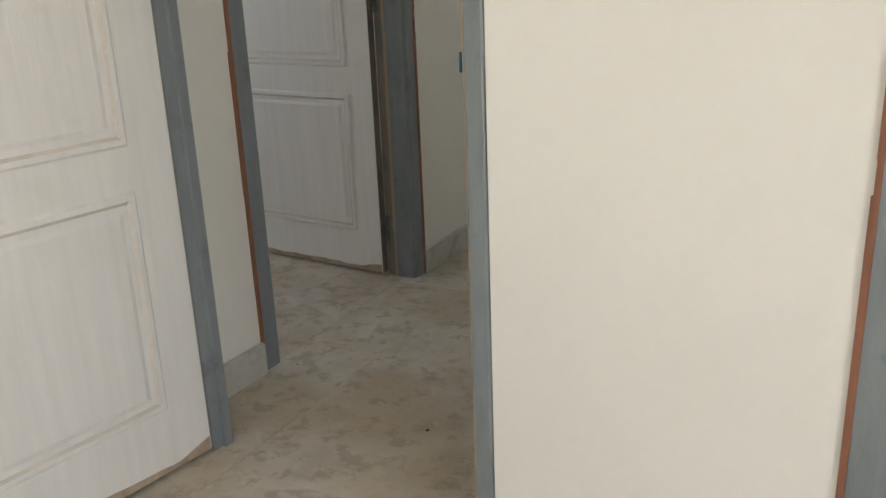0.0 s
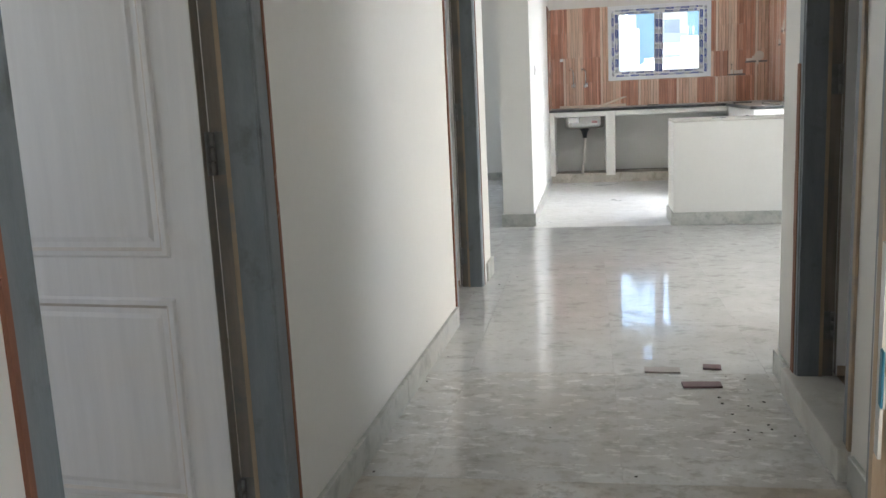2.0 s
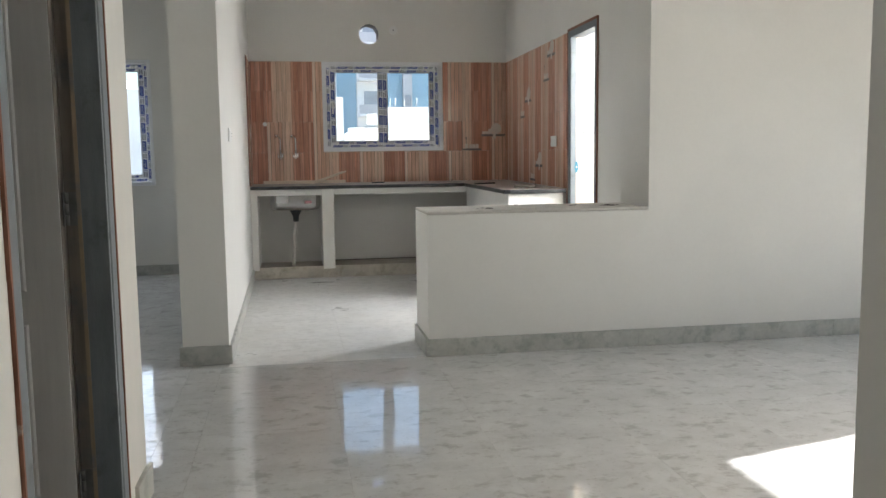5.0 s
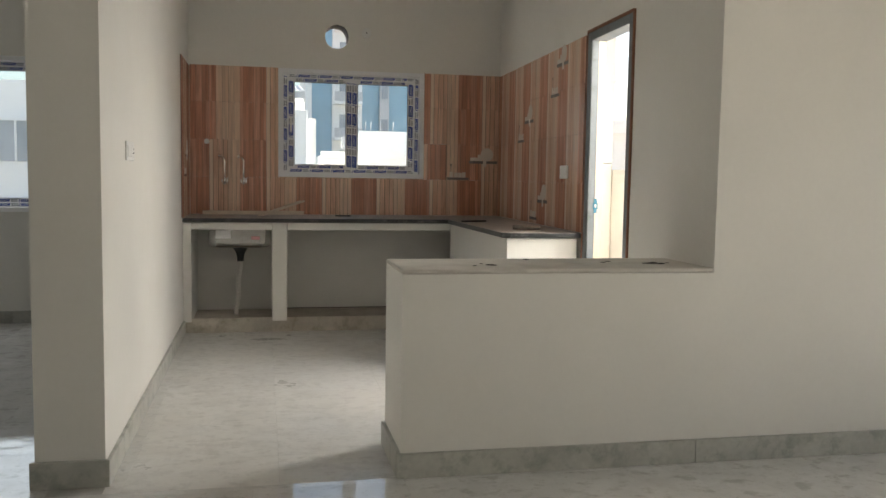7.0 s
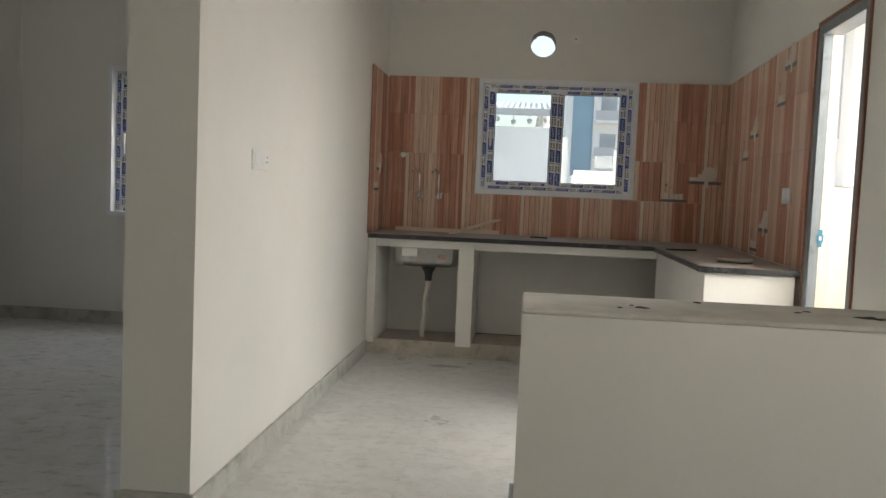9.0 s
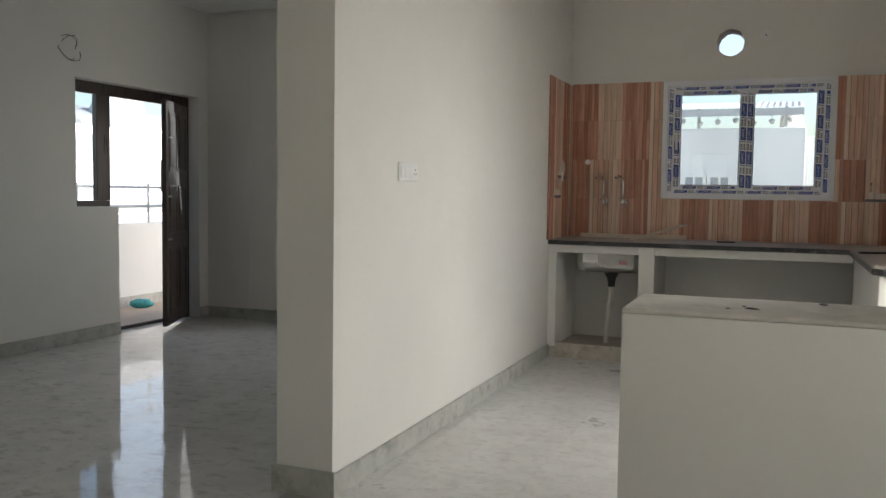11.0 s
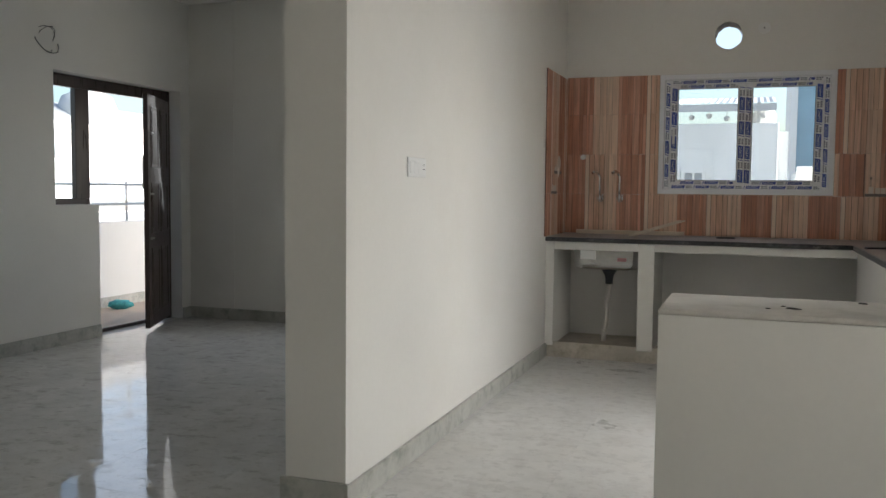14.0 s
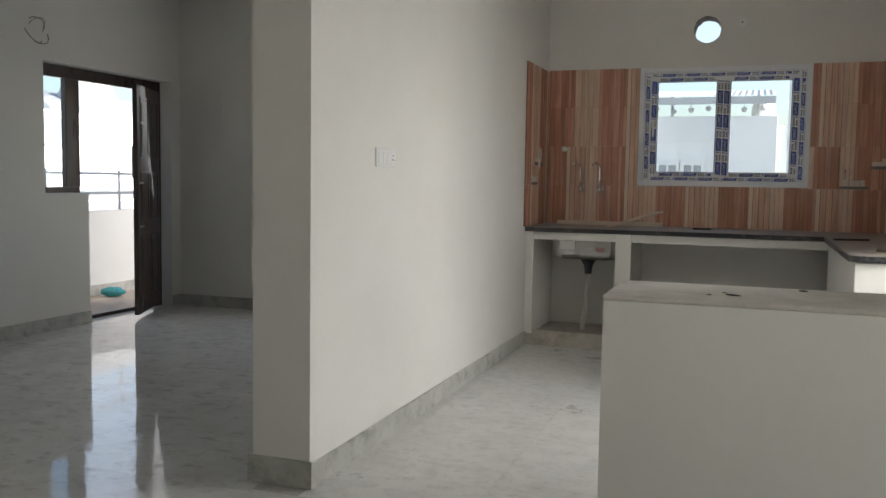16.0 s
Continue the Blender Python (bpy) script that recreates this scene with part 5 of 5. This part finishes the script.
# house beyond the balcony
wh = thing("house", pose(-14, 24, -9), "white house with barrel roof beyond the balcony", "house")
boxes("wall", [(-9, 0, -3.2, 8, 0, 11.7)], BWHITE, wh, bevel=0.03)
boxes("wall", [(-9.2, 0.4, -3.2, 8.2, 9.9, 10.3)], BGREY, wh, "grey ledge")
bm = bmesh.new()
ring = []
for yy in (-1.0, 6.0):
    ring.append([bm.verts.new((-4.5 + 3.6 * math.cos(radians(a)), yy, 11.7 + 0.85 * math.sin(radians(a)))) for a in range(0, 181, 12)])
for k in range(len(ring[0]) - 1):
    bm.faces.new((ring[0][k], ring[0][k + 1], ring[1][k + 1], ring[1][k])).smooth = True
bm.faces.new(ring[0])
bm.faces.new(ring[1][::-1])
part("barrel_roof", bm, TIN, wh, "grey barrel roof")
bm = bmesh.new()
lathe(bm, [(0.7, 0), (0.72, 0.5), (0.6, 0.8), (0.25, 0.95), (0.2, 1.05)], (-1.2, 0.5, 11.7))
part("water_tank", bm, BGREY, wh, "grey roof water tank")
for y0 in (-2.4, 2.2):
    boxes("window", [(-0.02, 0.06, y0, y0 + 0.8, 10.9, 11.5)], material_dark, wh, "small dark window")
boxes("wall", [(0.002, 4.0, -6, 10, 0, 9.6)], BGREY, wh, "lower terrace")

# ---------------------------------------------------------------- floor tiles
STEP = 0.608


def tile_mesh(name, mat, w, d):
    bm = bmesh.new()
    bx(bm, 0.0003, w - 0.0003, 0.0003, d - 0.0003, -0.0115, 0.0)
    bmesh.ops.bevel(bm, geom=[e for e in bm.edges if all(v.co.z > -0.001 for v in e.verts)], offset=0.0004, segments=1, affect="EDGES")
    me = bpy.data.meshes.new(name)
    bm.to_mesh(me)
    bm.free()
    me.materials.append(mat)
    return me


def lay(zone, mat, x0, x1, y0, y1, ox, oy):
    """Tiles of a zone on one grid through (ox, oy); cut ones at the zone's edges get meshes of their own."""
    cache = {}
    i = math.floor((x0 - ox) / STEP)
    while ox + i * STEP < x1 - 0.002:
        a, b = max(x0, ox + i * STEP), min(x1, ox + (i + 1) * STEP)
        j = math.floor((y0 - oy) / STEP)
        while oy + j * STEP < y1 - 0.002:
            c, d = max(y0, oy + j * STEP), min(y1, oy + (j + 1) * STEP)
            key = (round(b - a, 3), round(d - c, 3))
            if min(key) > 0.004:
                if key not in cache:
                    cache[key] = tile_mesh("floor_tile", mat, b - a, d - c)
                ob = new("floor_tile", cache[key])
                ob.parent = base
                ob.location = (a, c, 0.0)
            j += 1
        i += 1


lay("room", FLOOR_ENTRY, -0.965, 3.0, -2.0, 2.64, -0.08, 0.3)
lay("entry", FLOOR_ENTRY, -0.965, 0.57, 2.64, 3.948, -0.08, 0.3)
lay("corridor", FLOOR_MID, -0.965, 0.57, 3.948, 4.556, -0.08, 0.3)
lay("corridor", FLOOR_SWEPT, -0.965, 0.57, 4.556, 5.588, -0.08, 0.3)
lay("living", FLOOR_LIVING, -0.86, 4.5, 5.588, 9.46, -0.08, 0.3)
lay("kitchen", FLOOR_KITCHEN, -0.652, 1.89, 9.46, 13.6, 0.025, 0.1)
lay("dining", FLOOR_LIVING, -4.27, -0.86, 7.39, 13.6, -0.08, 0.3)
structure(boxes("floor_back_rooms", [(-3.8, -0.967, 2.74, 7.27, -0.0115, 0.0), (0.692, 2.9, 4.1, 5.46, -0.0115, 0.06)], FLOOR_ENTRY), "dusty marble floor of side rooms", "floor")
